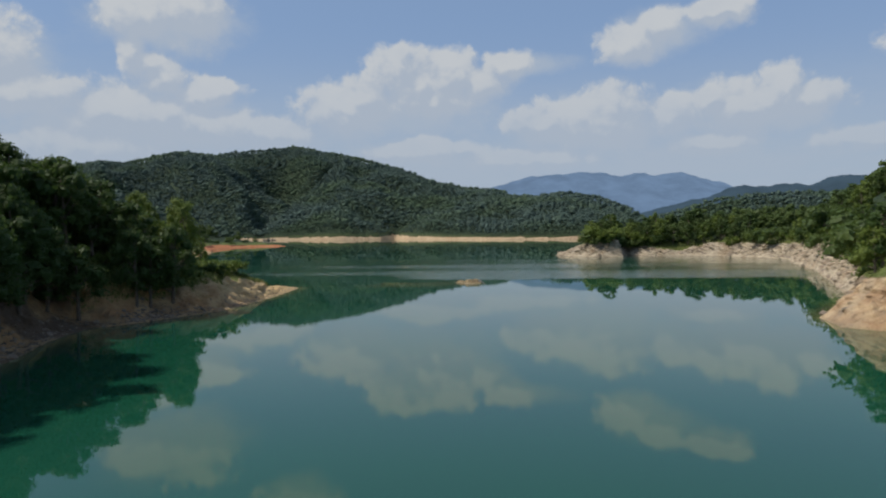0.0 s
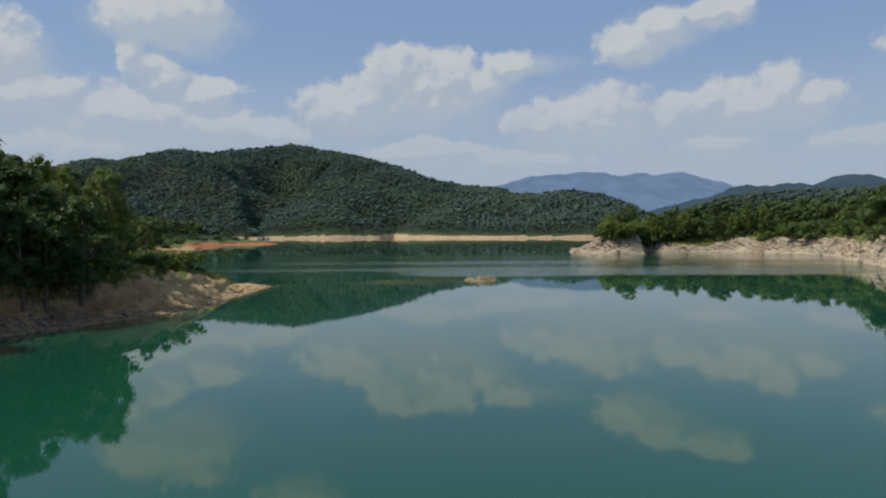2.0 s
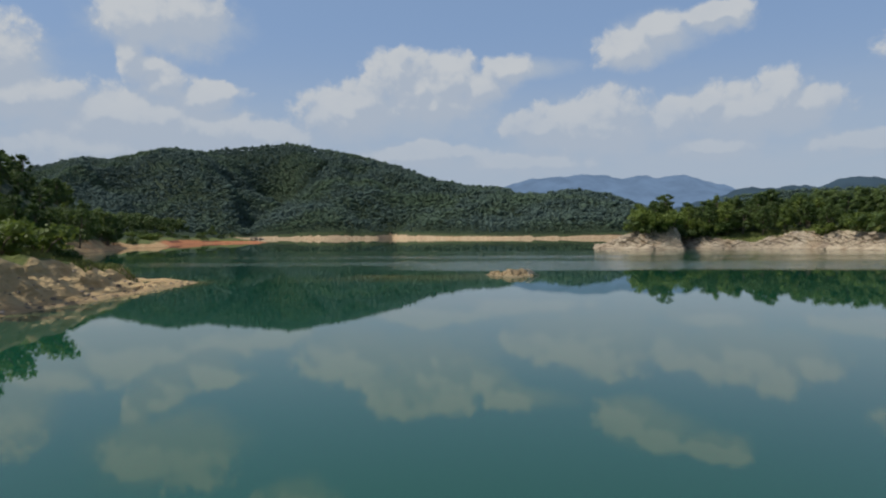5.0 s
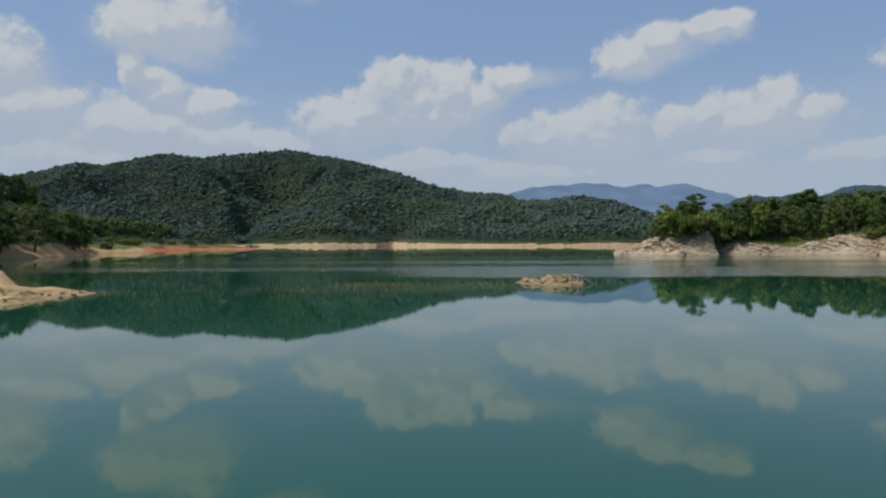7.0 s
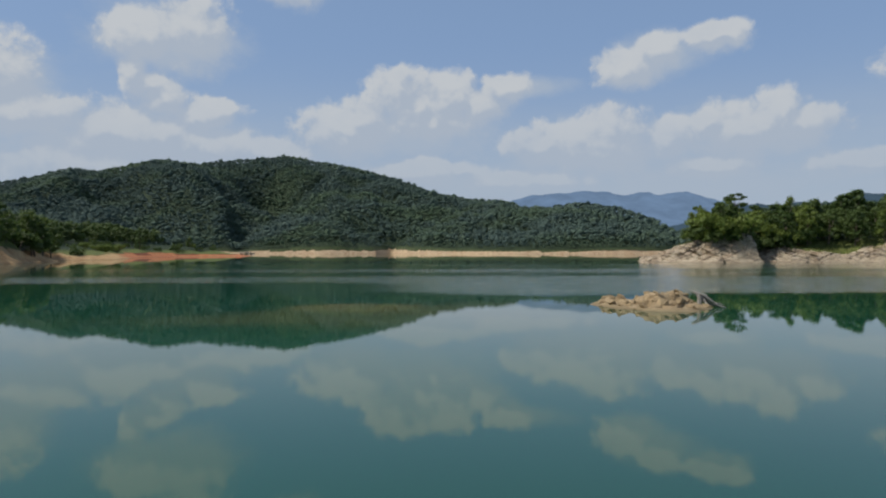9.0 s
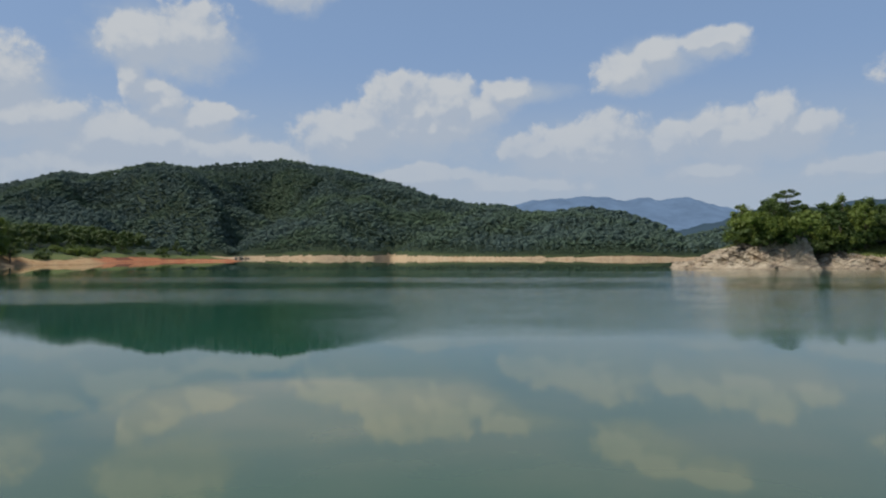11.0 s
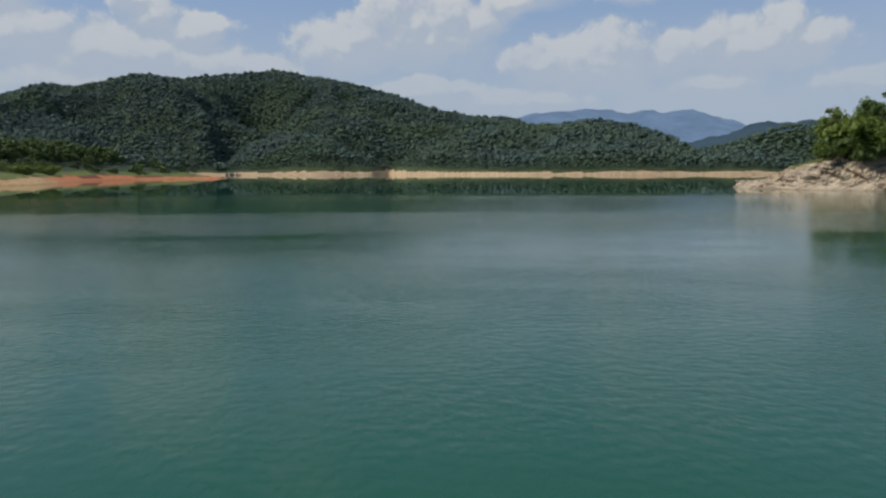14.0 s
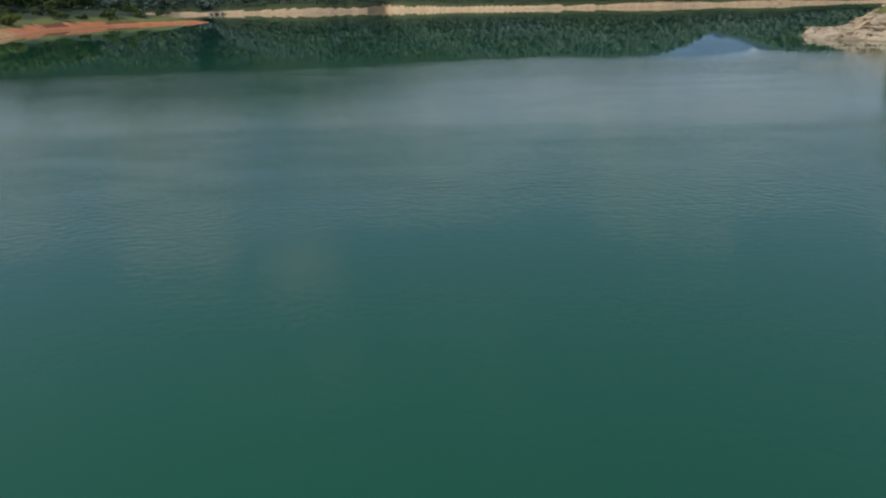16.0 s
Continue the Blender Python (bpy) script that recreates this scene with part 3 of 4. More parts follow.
make_bank("bank", "pale broken rock cliff along the wooded headland", 56, 150, 250, 340, 0.30, 0.8)
make_bank("bank", "pale rock shore below the eastern woods", 46, 150, 66, 250.2, 0.42, 0.8)


# ---- distant hills ----
def range_mesh(line, depth, foot, seed, step):
    """A hill range below a skyline, falling towards the lake and away from it."""
    line = np.array(line, float)
    xs = np.arange(line[0, 0], line[-1, 0] + 1, step)
    top, away = np.interp(xs, line[:, 0], line[:, 2]), np.interp(xs, line[:, 0], line[:, 1])
    top = top + rough(xs, 0 * xs, step * 9, 5, seed) * foot
    rows = []
    for s in np.linspace(0, 1, 14):
        wave = rough(xs, 0 * xs + s * depth, depth * 0.5, 4, seed + 5) * depth * 0.5 * s
        rows.append(np.stack([xs, away - s * depth + wave, top * (1 - s ** 1.2) - 20 * s], -1))
    back = np.stack([xs, away + depth * 0.6, 0 * xs - 20], -1)
    rows.insert(0, back)
    return mesh_from("range", np.array(rows).reshape(-1, 3), grid_faces(len(rows), len(xs)))


FAR_LINE = [(-2600, 4400, 180), (-1200, 4500, 240), (445, 4500, 270), (717, 4500, 352), (916, 4500, 361), (1170, 4500, 372), (1316, 4500, 357),
            (1462, 4500, 362), (1664, 4500, 381), (1792, 4500, 336), (1921, 4500, 318), (2013, 4500, 278), (2300, 4450, 250), (3000, 4200, 260)]
MID_LINE = [(800, 2700, 60), (988, 2700, 108), (1098, 2700, 140), (1246, 2700, 180), (1363, 2700, 177), (1496, 2700, 186), (1574, 2700, 210),
            (1641, 2700, 221), (1719, 2700, 212), (1804, 2700, 195), (2200, 2650, 170), (2900, 2500, 120)]
tagged(part("backdrop", range_mesh(FAR_LINE, 900, 26, 40, 14), FAR_RANGE), "mountain range on the horizon, blue haze in its colour", "mountain range", kind="structure")
tagged(part("backdrop", range_mesh(MID_LINE, 700, 18, 50, 6), FAR_HILL), "wooded hill in the distance, blue haze in its colour", "hill", kind="structure")


# ---- woods ----
def ball(detail):
    bm = bmesh.new()
    bmesh.ops.create_icosphere(bm, subdivisions=detail, radius=1.0)
    v = np.array([p.co[:] for p in bm.verts])
    f = np.array([[q.index for q in p.verts] for p in bm.faces])
    bm.free()
    return v, f


def lumpy(v, rng, amount):
    """A ball with bulges."""
    out = np.ones(len(v))
    for _ in range(9):
        a = rng.normal(size=3)
        a /= np.linalg.norm(a)
        out += amount * np.clip((v @ a - 0.55) / 0.45, 0, 1) ** 1.5 * rng.uniform(0.4, 1.0)
    return v * (out - amount * 0.6)[:, None]


def scatter(points, radii, rng, shape, flat=0.85, amount=0.45, ragged=0.0):
    """Crowns as lumps at the points, joined."""
    v0, f0 = shape
    kinds = [lumpy(v0, rng, amount) * (1 + ragged * rng.uniform(-1, 1, (len(v0), 1))) for _ in range(16)]
    n = len(radii)
    a, r = rng.uniform(0, 6.283, (n, 1)), np.asarray(radii)[:, None]
    v = np.array(kinds)[np.arange(n) % 16] * np.stack([r, r * rng.uniform(0.8, 1.15, (n, 1)), r * flat * rng.uniform(0.8, 1.25, (n, 1))], 2)
    c, w = np.cos(a), np.sin(a)
    v = np.stack([v[:, :, 0] * c - v[:, :, 1] * w, v[:, :, 0] * w + v[:, :, 1] * c, v[:, :, 2]], 2) + np.asarray(points)[:, None, :]
    return v.reshape(-1, 3), (f0[None] + np.arange(n)[:, None, None] * len(v0)).reshape(-1, 3)


def thinned(x, y, gap):
    """One point for each square of that size."""
    cell = {}
    for i, key in enumerate(zip(np.floor(x / gap).astype(int).tolist(), np.floor(y / gap).astype(int).tolist())):
        cell.setdefault(key, i)
    return np.array(sorted(cell.values()))


def tube(path, radii, sides=7):
    """A tapered tube along a path."""
    path = np.array(path, float)
    rings = []
    for i, (p, r) in enumerate(zip(path, radii)):
        t = path[min(i + 1, len(path) - 1)] - path[max(i - 1, 0)]
        t /= np.linalg.norm(t)
        u = np.cross(t, (0.31, 0.95, 0.1))
        u /= np.linalg.norm(u)
        w = np.cross(t, u)
        a = np.arange(sides) * 2 * math.pi / sides
        rings.append(p + r * (np.cos(a)[:, None] * u + np.sin(a)[:, None] * w))
    v = np.concatenate(rings)
    f = []
    for i in range(len(path) - 1):
        for k in range(sides):
            a, b = i * sides + k, i * sides + (k + 1) % sides
            f += [(a, b, b + sides), (a, b + sides, a + sides)]
    return v, np.array(f)


def join(pieces):
    verts, faces, n = [], [], 0
    for v, f in pieces:
        verts.append(v)
        faces.append(np.asarray(f) + n)
        n += len(v)
    return np.concatenate(verts), np.concatenate(faces)


def leaves(rng, centres, radii, count, size, flat=0.8):
    """Folded leaf sprays over the skin of clumps."""
    centres, radii = np.array(centres), np.array(radii)
    k = rng.choice(len(centres), count, p=radii ** 2 / (radii ** 2).sum())
    way = rng.normal(size=(count, 3))
    way[:, 2] += 0.35
    way /= np.linalg.norm(way, axis=1)[:, None]
    p = centres[k] + way * (radii[k] * rng.uniform(0.72, 1.12, count))[:, None] * (1, 1, flat)
    nrm = way + rng.normal(size=(count, 3)) * 0.45 + (0, 0, 0.25)
    nrm /= np.linalg.norm(nrm, axis=1)[:, None]
    t = np.cross(nrm, rng.normal(size=(count, 3)))
    t /= np.linalg.norm(t, axis=1)[:, None]
    s = np.cross(nrm, t)
    length = size * rng.uniform(0.6, 1.3, count)[:, None]
    width = length * rng.uniform(0.45, 0.75, count)[:, None]
    base, tip = p - t * length * 0.5, p + t * length * 0.5 - nrm * length * 0.25
    left, right = p + s * width * 0.5 - nrm * width * 0.12, p - s * width * 0.5 - nrm * width * 0.12
    v = np.stack([base, left, tip, right], 1).reshape(-1, 3)
    a = np.arange(count)[:, None] * 4
    f = np.concatenate([a + (0, 1, 2), a + (0, 2, 3)], 0)
    return v, f


def make_forest():
    rng = np.random.default_rng(4)
    n = 330000
    b, r = rng.uniform(-0.74, 0.68, n), np.sqrt(rng.uniform(480.0 ** 2, 1690.0 ** 2, n))
    x, y = HEART[0] + r * np.sin(b), HEART[1] + r * np.cos(b)
    z, d = land(x, y)
    rr = np.interp(b, _rb, _rr)
    keep = (d > 5) & (r < rr + 12) & (y > 590)
    x, y, z, d = x[keep], y[keep], z[keep], d[keep]
    pick = thinned(x, y, 4.9)
    x, y, z, d = x[pick], y[pick], z[pick], d[pick]
    size = np.exp(rng.normal(1.0, 0.33, len(x))) * (0.5 + 0.5 * fade(d, 5, 40))
    lift = 4.2 + size * rng.uniform(0.15, 0.75, len(x))
    # every crown is a dark core under sprays of leaves
    top = np.stack([x, y, z + lift], 1)
    core = scatter(top, size * 0.8, rng, ball(0), 0.7, 0.2, 0.12)
    v, f = join([core, leaves(rng, top, size, 25 * len(x), 1.25, 0.72)])
    tagged(part("forest", mesh_from("forest", v, f, smooth=False), FOREST), "dense forest covering the hill, bluish haze in its green", "forest", kind="stuff")


make_forest()


def tree_meshes(seed, kind, fine=False):
    """Trunk and crown of one sort of tree, about ten metres high."""
    rng = np.random.default_rng(seed)
    lean = rng.normal(size=2) * 0.35
    if kind == "umbrella":
        tall, clumps = 10.5, []
        for h, reach, n in ((9.9, 0.9, 4), (8.9, 1.9, 6), (7.4, 2.2, 6), (6.2, 1.6, 4)):
            for i in range(n):
                a = 6.283 * i / n + rng.uniform(-0.5, 0.5)
                clumps.append((reach * math.cos(a) + lean[0], reach * math.sin(a) + lean[1], h + rng.uniform(-0.35, 0.35), rng.uniform(0.55, 0.95)))
        flat, cards, size = 0.55, 1700, 0.32
    elif kind == "feathery":
        tall, clumps = 10.0, []
        for i in range(20):
            h = 2.5 + 7.5 * i / 19
            reach = 1.5 * (1 - ((h - 5) / 6) ** 2) + 0.2
            a = rng.uniform(0, 6.283)
            clumps.append((reach * math.cos(a), reach * math.sin(a), h, rng.uniform(0.6, 1.0)))
        flat, cards, size = 1.1, 1500, 0.34
    else:
        tall, clumps = rng.uniform(8.6, 10.2), []
        wide = rng.uniform(2.4, 3.2)
        n = 27
        for i in range(n):
            a = i * 2.4 + rng.uniform(-0.7, 0.7)
            h = (i + 0.5) / n
            reach = wide * math.sqrt(max(0.0, 1 - (h * 1.45 - 0.45) ** 2)) * rng.uniform(0.45, 1.1)
            clumps.append((reach * math.cos(a) + lean[0], reach * math.sin(a) + lean[1], tall * (0.22 + 0.70 * h) + rng.uniform(-0.6, 0.6), rng.uniform(0.7, 1.35)))
        flat, cards, size = 0.75, 1350, 0.42
    if fine:
        cards, size = int(cards * 1.5), size * 0.8
    c = np.array(clumps)
    limbs = [tube([(0, 0, -0.6), (lean[0] * 0.2, lean[1] * 0.2, tall * 0.25), (lean[0] * 0.6, lean[1] * 0.6, tall * 0.55), (lean[0], lean[1], tall * 0.9)],
                  (0.24, 0.19, 0.13, 0.03))]
    for x, y, z, r in clumps[::3]:
        h = z * rng.uniform(0.55, 0.75)
        limbs.append(tube([(lean[0] * 0.5, lean[1] * 0.5, h), ((x + lean[0]) * 0.5, (y + lean[1]) * 0.5, (h + z) * 0.5 + 0.15), (x, y, z)], (0.09, 0.06, 0.02), 5))
    core_v, core_f = scatter(c[:, :3], c[:, 3] * 0.6, rng, ball(0), flat)
    crown = join([(core_v, core_f), leaves(rng, c[:, :3], c[:, 3], cards, size, flat)])
    return mesh_from("trunk", *join(limbs)), mesh_from("crown", *crown, smooth=False)


def shrub_meshes(seed):
    rng = np.random.default_rng(seed)
    clumps = [(rng.normal() * 0.75, rng.normal() * 0.75, rng.uniform(0.35, 1.35), rng.uniform(0.45, 0.8)) for _ in range(11)]
    c = np.array(clumps)
    stems = [tube([(0, 0, -0.4), (x * 0.5, y * 0.5, z * 0.6), (x, y, z)], (0.05, 0.035, 0.012), 5) for x, y, z, r in clumps[:6]]
    core = scatter(c[:, :3], c[:, 3] * 0.55, rng, ball(0), 0.85)
    return mesh_from("stem", *join(stems)), mesh_from("foliage", *join([core, leaves(rng, c[:, :3], c[:, 3], 620, 0.26)]), smooth=False)


def stand(names, meshes, leaf, spots, label, category, group, rng, kinds=("trunk", "crown")):
    """Plants one sort of tree at all its spots: x, y, size."""
    first = None
    for x, y, size in spots:
        z = float(land(np.array([x]), np.array([y]))[0][0])
        turn = rng.uniform(0, 360)
        if first is None:
            first = new(names)
            part(kinds[0], meshes[0], BARK, first)
            part(kinds[1], meshes[1], leaf, first)
            tagged(first, label, category, group)
            first.matrix_basis = pose(x, y, z - 0.2, 0, 0, turn) @ Matrix.Diagonal((size, size, size, 1))
        else:
            squat = rng.uniform(0.88, 1.15)
            m = pose(x, y, z - 0.2, rng.uniform(-4, 4), rng.uniform(-4, 4), turn) @ Matrix.Diagonal((size * squat, size * squat, size, 1))
            copy_thing(first, m)


def behind_bare_slab(x, y):
    """The cape's western slope is bare rock; plants stand east of a slanting line."""
    return x > 70.5 + 0.5 * np.maximum(y - 306, 0)


def spots_in(rng, x0, x1, y0, y1, gap, inland, far, many):
    """Places on land between two distances from the shore."""
    n = 30000
    x, y = rng.uniform(x0, x1, n), rng.uniform(y0, y1, n)
    d = shore_distance(x, y)
    wide = bank_size(x, y)[1]
    keep = (d > wide * inland) & (d < far) & (in_bay(x, y) < 0.38)
    spit = fade(y, 108, 122) * fade(-y, -175, -165) * fade(-x, 10, 20)
    cape = (x > 0) & (y > 290)
    keep = np.where(cape, (d > (5.5 if gap > 4.0 else 3.6)) & (d < far) & (in_bay(x, y) < 0.38) & (x > (75.5 if gap > 4.0 else 72.0)), keep)
    keep &= cape | (d > wide * inland + spit * (9.0 if gap > 4.0 else 2.0))
    keep &= ~cape | (y > 352) | behind_bare_slab(x, y)
    x, y = x[keep], y[keep]
    pick = thinned(x, y, gap)
    x, y = x[pick], y[pick]
    order = rng.permutation(len(x))[:many]
    return [(float(x[i]), float(y[i])) for i in order]


def sorts_of_tree(fine):
    return {
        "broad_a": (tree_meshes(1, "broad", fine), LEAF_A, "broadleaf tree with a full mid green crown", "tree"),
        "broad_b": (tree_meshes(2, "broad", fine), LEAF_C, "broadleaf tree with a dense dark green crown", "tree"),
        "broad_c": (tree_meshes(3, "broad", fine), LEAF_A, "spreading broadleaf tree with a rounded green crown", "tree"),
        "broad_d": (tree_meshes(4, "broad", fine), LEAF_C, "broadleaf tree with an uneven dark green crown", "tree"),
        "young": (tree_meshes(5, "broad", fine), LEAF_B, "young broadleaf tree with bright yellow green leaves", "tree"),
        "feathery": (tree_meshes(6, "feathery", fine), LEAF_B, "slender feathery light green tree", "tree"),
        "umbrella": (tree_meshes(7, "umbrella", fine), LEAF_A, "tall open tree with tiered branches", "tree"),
    }


def make_trees():
    rng = np.random.default_rng(12)
    woods, close = sorts_of_tree(False), sorts_of_tree(True)
    beds = {
        # darker leaves stand for the west hill's shade, light ones for the spit's sun
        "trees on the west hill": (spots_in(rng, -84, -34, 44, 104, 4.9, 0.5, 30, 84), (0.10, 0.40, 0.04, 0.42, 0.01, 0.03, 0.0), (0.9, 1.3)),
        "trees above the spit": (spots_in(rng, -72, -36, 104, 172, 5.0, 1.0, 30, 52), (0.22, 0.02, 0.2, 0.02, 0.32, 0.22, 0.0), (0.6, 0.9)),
        "trees on the second bank": (spots_in(rng, -185, -95, 232, 364, 7.6, 0.45, 38, 38), (0.25, 0.2, 0.22, 0.18, 0.08, 0.07, 0.0), (0.95, 1.3)),
        "trees behind the red bank": (spots_in(rng, -200, -112, 368, 600, 9.0, 1.9, 50, 20), (0.3, 0.2, 0.25, 0.15, 0.1, 0.0, 0.0), (0.6, 0.9)),
        "trees on the headland": (spots_in(rng, 66, 142, 296, 345, 5.0, 0.85, 28, 76), (0.28, 0.12, 0.22, 0.12, 0.24, 0.02, 0.0), (0.88, 1.2)),
        "trees on the east shore": (spots_in(rng, 62, 185, 95, 296, 7.0, 0.75, 30, 46), (0.28, 0.12, 0.22, 0.12, 0.2, 0.06, 0.0), (0.8, 1.15)),
    }
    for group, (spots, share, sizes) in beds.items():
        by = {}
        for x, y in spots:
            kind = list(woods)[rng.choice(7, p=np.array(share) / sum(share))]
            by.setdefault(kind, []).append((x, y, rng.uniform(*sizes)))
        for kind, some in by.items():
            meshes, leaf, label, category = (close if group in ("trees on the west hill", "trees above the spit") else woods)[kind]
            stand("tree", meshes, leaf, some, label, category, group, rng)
    # the tall one that stands over the headland
    stand("tree", woods["umbrella"][0], LEAF_A, [(82.6, 308.0, 1.14)], "tall open tree with tiered branches on the headland", "tree", "trees on the headland", rng)

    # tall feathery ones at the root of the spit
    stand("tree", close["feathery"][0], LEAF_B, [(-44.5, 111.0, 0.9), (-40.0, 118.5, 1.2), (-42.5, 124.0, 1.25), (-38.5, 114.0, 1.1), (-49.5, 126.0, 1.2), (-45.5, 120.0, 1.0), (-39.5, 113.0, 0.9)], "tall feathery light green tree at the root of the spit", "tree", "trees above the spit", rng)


def make_shrubs():
    rng = np.random.default_rng(15)
    sorts = [(shrub_meshes(21), LEAF_B, "bushy bright green shrub growing above the bare bank"), (shrub_meshes(22), LEAF_A, "dense mid green shrub growing above the bare bank"), (shrub_meshes(23), LEAF_C, "dark green shrub growing above the bare bank")]
    beds = {
        "shrubs along the west bank": (spots_in(rng, -66, -28, 55, 178, 2.6, 0.85, 13, 60), (0.7, 1.5)),
        "undergrowth on the west hill": (spots_in(rng, -75, -38, 50, 150, 4.2, 1.3, 34, 46), (1.3, 2.2)),
        "shrubs on the second bank": (spots_in(rng, -165, -92, 235, 365, 4.5, 0.75, 14, 30), (0.9, 2.0)),
        "shrubs behind the red bank": (spots_in(rng, -180, -112, 368, 590, 6.0, 1.3, 26, 30), (0.8, 2.0)),
        "shrubs on the cape": (spots_in(rng, 70, 106, 294, 332, 2.3, 0.7, 10, 62), (1.1, 2.1)),
        "shrubs on the headland": (spots_in(rng, 63, 150, 100, 300, 3.4, 0.78, 12, 70), (1.0, 2.3)),
    }
    for group, (spots, sizes) in beds.items():
        for n, (meshes, leaf, label) in enumerate(sorts):
            some = [(x, y, rng.uniform(*sizes)) for x, y in spots[n::3]]
            if some:
                stand("shrub", meshes, leaf, some, label, "shrub", group, rng, ("stem", "foliage"))


make_trees()
make_shrubs()


def make_thicket():
    """Canopy farther in, behind the first trees of the near shores, and unseen trees added for shade."""
    rng = np.random.default_rng(31)
    n = 60000
    x, y = rng.uniform(-330, 330, n), rng.uniform(-35, 600, n)
    d = shore_distance(x, y)
    # trees by the first shore stretch, out of view, added to shade the water
    shade_wood = (x < -40) & (y < 54) & (d < 33)
    keep = (d < 66) & ((shade_wood & (d > 3.5)) | ((x > 0) & (y > 90) & (d > 26)) | ((x < 0) & (y > 20) & (d > np.where(y < 230, 33, 38))))
    x, y = x[keep], y[keep]
    pick = thinned(x, y, 7.9)
    x, y = x[pick], y[pick]
    z, d = land(x, y)
    sorts = []
    for _ in range(8):
        c = np.array([(rng.normal() * 1.5, rng.normal() * 1.5, rng.uniform(2.5, 7.8), rng.uniform(1.0, 1.7)) for _ in range(12)])
        sorts.append(join([scatter(c[:, :3], c[:, 3] * 0.75, rng, ball(0), 0.8), leaves(rng, c[:, :3], c[:, 3], 420, 0.55)]))
    pieces = []
    for i in range(len(x)):
        v, f = sorts[i % 8]
        a, s = rng.uniform(0, 6.283), rng.uniform(0.95, 1.3) * (1.35 if x[i] < 0 and y[i] < 54 and d[i] < 33 else 1.0)
        ca, sa = math.cos(a) * s, math.sin(a) * s
        pieces.append((np.stack([v[:, 0] * ca - v[:, 1] * sa + x[i], v[:, 0] * sa + v[:, 1] * ca + y[i], v[:, 2] * s + z[i]], 1), f))
    tagged(part("thicket", mesh_from("thicket", *join(pieces), smooth=False), LEAF_A), "closed green tree canopy on the near hills, some unseen and added for shade", "woodland", kind="stuff")


make_thicket()


# ---- islet, driftwood, stones and grass ----
def rock_look(g):
    p = g.position()
    n1, n2 = g.noise(p, 1.2, 8.0, 0.6), g.noise(p, 7.0, 6.0, 0.65)
    c = g.mix(g.ramp(n1, 0.3, 0.7), (0.25, 0.18, 0.10), (0.40, 0.31, 0.185))
    c = g.mix(g.ramp(n2, 0.52, 0.75), c, (0.14, 0.10, 0.065))
    z = g.split(p)[2]
    c = g.mix(g.ramp(z, 0.18, 0.02), c, g.mix(0.5, c, (0.10, 0.075, 0.04)))
    return g.surface(c, 0.9, g.bump(g.math("ADD", n1, n2), 0.7, 0.08), spec=0.2)


def stone_look(g):
    info = g.add("ShaderNodeObjectInfo").outputs["Random"]
    p = g.position()
    n = g.noise(p, 3.0, 7.0, 0.6)
    c = g.mix(info, (0.17, 0.14, 0.11), (0.36, 0.29, 0.22))
    c = g.mix(g.ramp(n, 0.45, 0.75), c, g.mix(0.5, c, (0.07, 0.06, 0.05)))
    return g.surface(c, 0.88, g.bump(n, 0.6, 0.06), spec=0.2)


def driftwood_look(g):
    p = g.position()
    n = g.noise(g.vec("MULTIPLY", p, (2.0, 2.0, 6.0)), 5.0, 6.0, 0.6)
    return g.surface(g.mix(g.ramp(n, 0.35, 0.65), (0.16, 0.14, 0.12), (0.46, 0.43, 0.38)), 0.85, g.bump(n, 0.8, 0.03), spec=0.2)


def blade_look(g):
    isle = g.add("ShaderNodeNewGeometry").outputs["Random Per Island"]
    return g.surface(g.mix(isle, (0.11, 0.15, 0.035), (0.26, 0.26, 0.085)), 0.7, spec=0.2)


def rubble_look(g):
    isle = g.add("ShaderNodeNewGeometry").outputs["Random Per Island"]
    n = g.noise(g.position(), 9.0, 5.0, 0.6)
    c = g.mix(isle, (0.10, 0.085, 0.07), (0.36, 0.28, 0.20))
    return g.surface(g.mix(g.ramp(n, 0.45, 0.7), c, g.mix(0.5, c, (0.07, 0.06, 0.05))), 0.9, spec=0.2)


RUBBLE = material("broken stone", rubble_look)
ROCK = material("weathered tan rock", rock_look)
STONE = material("grey brown stone", stone_look)
DRIFTWOOD = material("bleached driftwood", driftwood_look)
BLADES = material("grass blades", blade_look)

ISLE = (10.55, 159.0)


def isle_height(x, y):
    """Height of the islet's rock over the water."""
    u, v = (x - ISLE[0]) * 0.94 + (y - ISLE[1]) * 0.34, -(x - ISLE[0]) * 0.34 + (y - ISLE[1]) * 0.94
    e = np.sqrt((u / 2.75) ** 2 + (v / 3.4) ** 2)
    e = e + rough(x, y, 2.6, 4, 101) * 0.30
    layer = rough(x * 0.8 + y * 0.5, y, 1.8, 4, 103)
    block = np.round(grain(x * 1.3 + layer, y * 1.3, 105) * 3) / 3
    z = 0.85 * (1 - e) + 0.08 + fade(1 - e, 0, 0.3) * (layer * 0.8 + (block - 0.5) * 0.5 + rough(x, y, 0.6, 3, 107) * 0.5)
    return np.minimum(z, 0.72 + 0.3 * layer)


def make_islet():
    xs, ys = np.arange(4.6, 17.0, 0.1), np.arange(152.4, 166.2, 0.1)
    x, y = np.meshgrid(xs, ys)
    z = isle_height(x, y)
    f = grid_faces(len(ys), len(xs))
    f = f[(z > -0.45).ravel()[f].all(1)]
    used, back = np.unique(f, return_inverse=True)
    v = np.stack([x, y, z], -1).reshape(-1, 3)[used]
    return tagged(part("rock_islet", mesh_from("rock_islet", v, back.reshape(-1, 4), smooth=False), ROCK), "low tan rock islet rising from the lake", "islet")


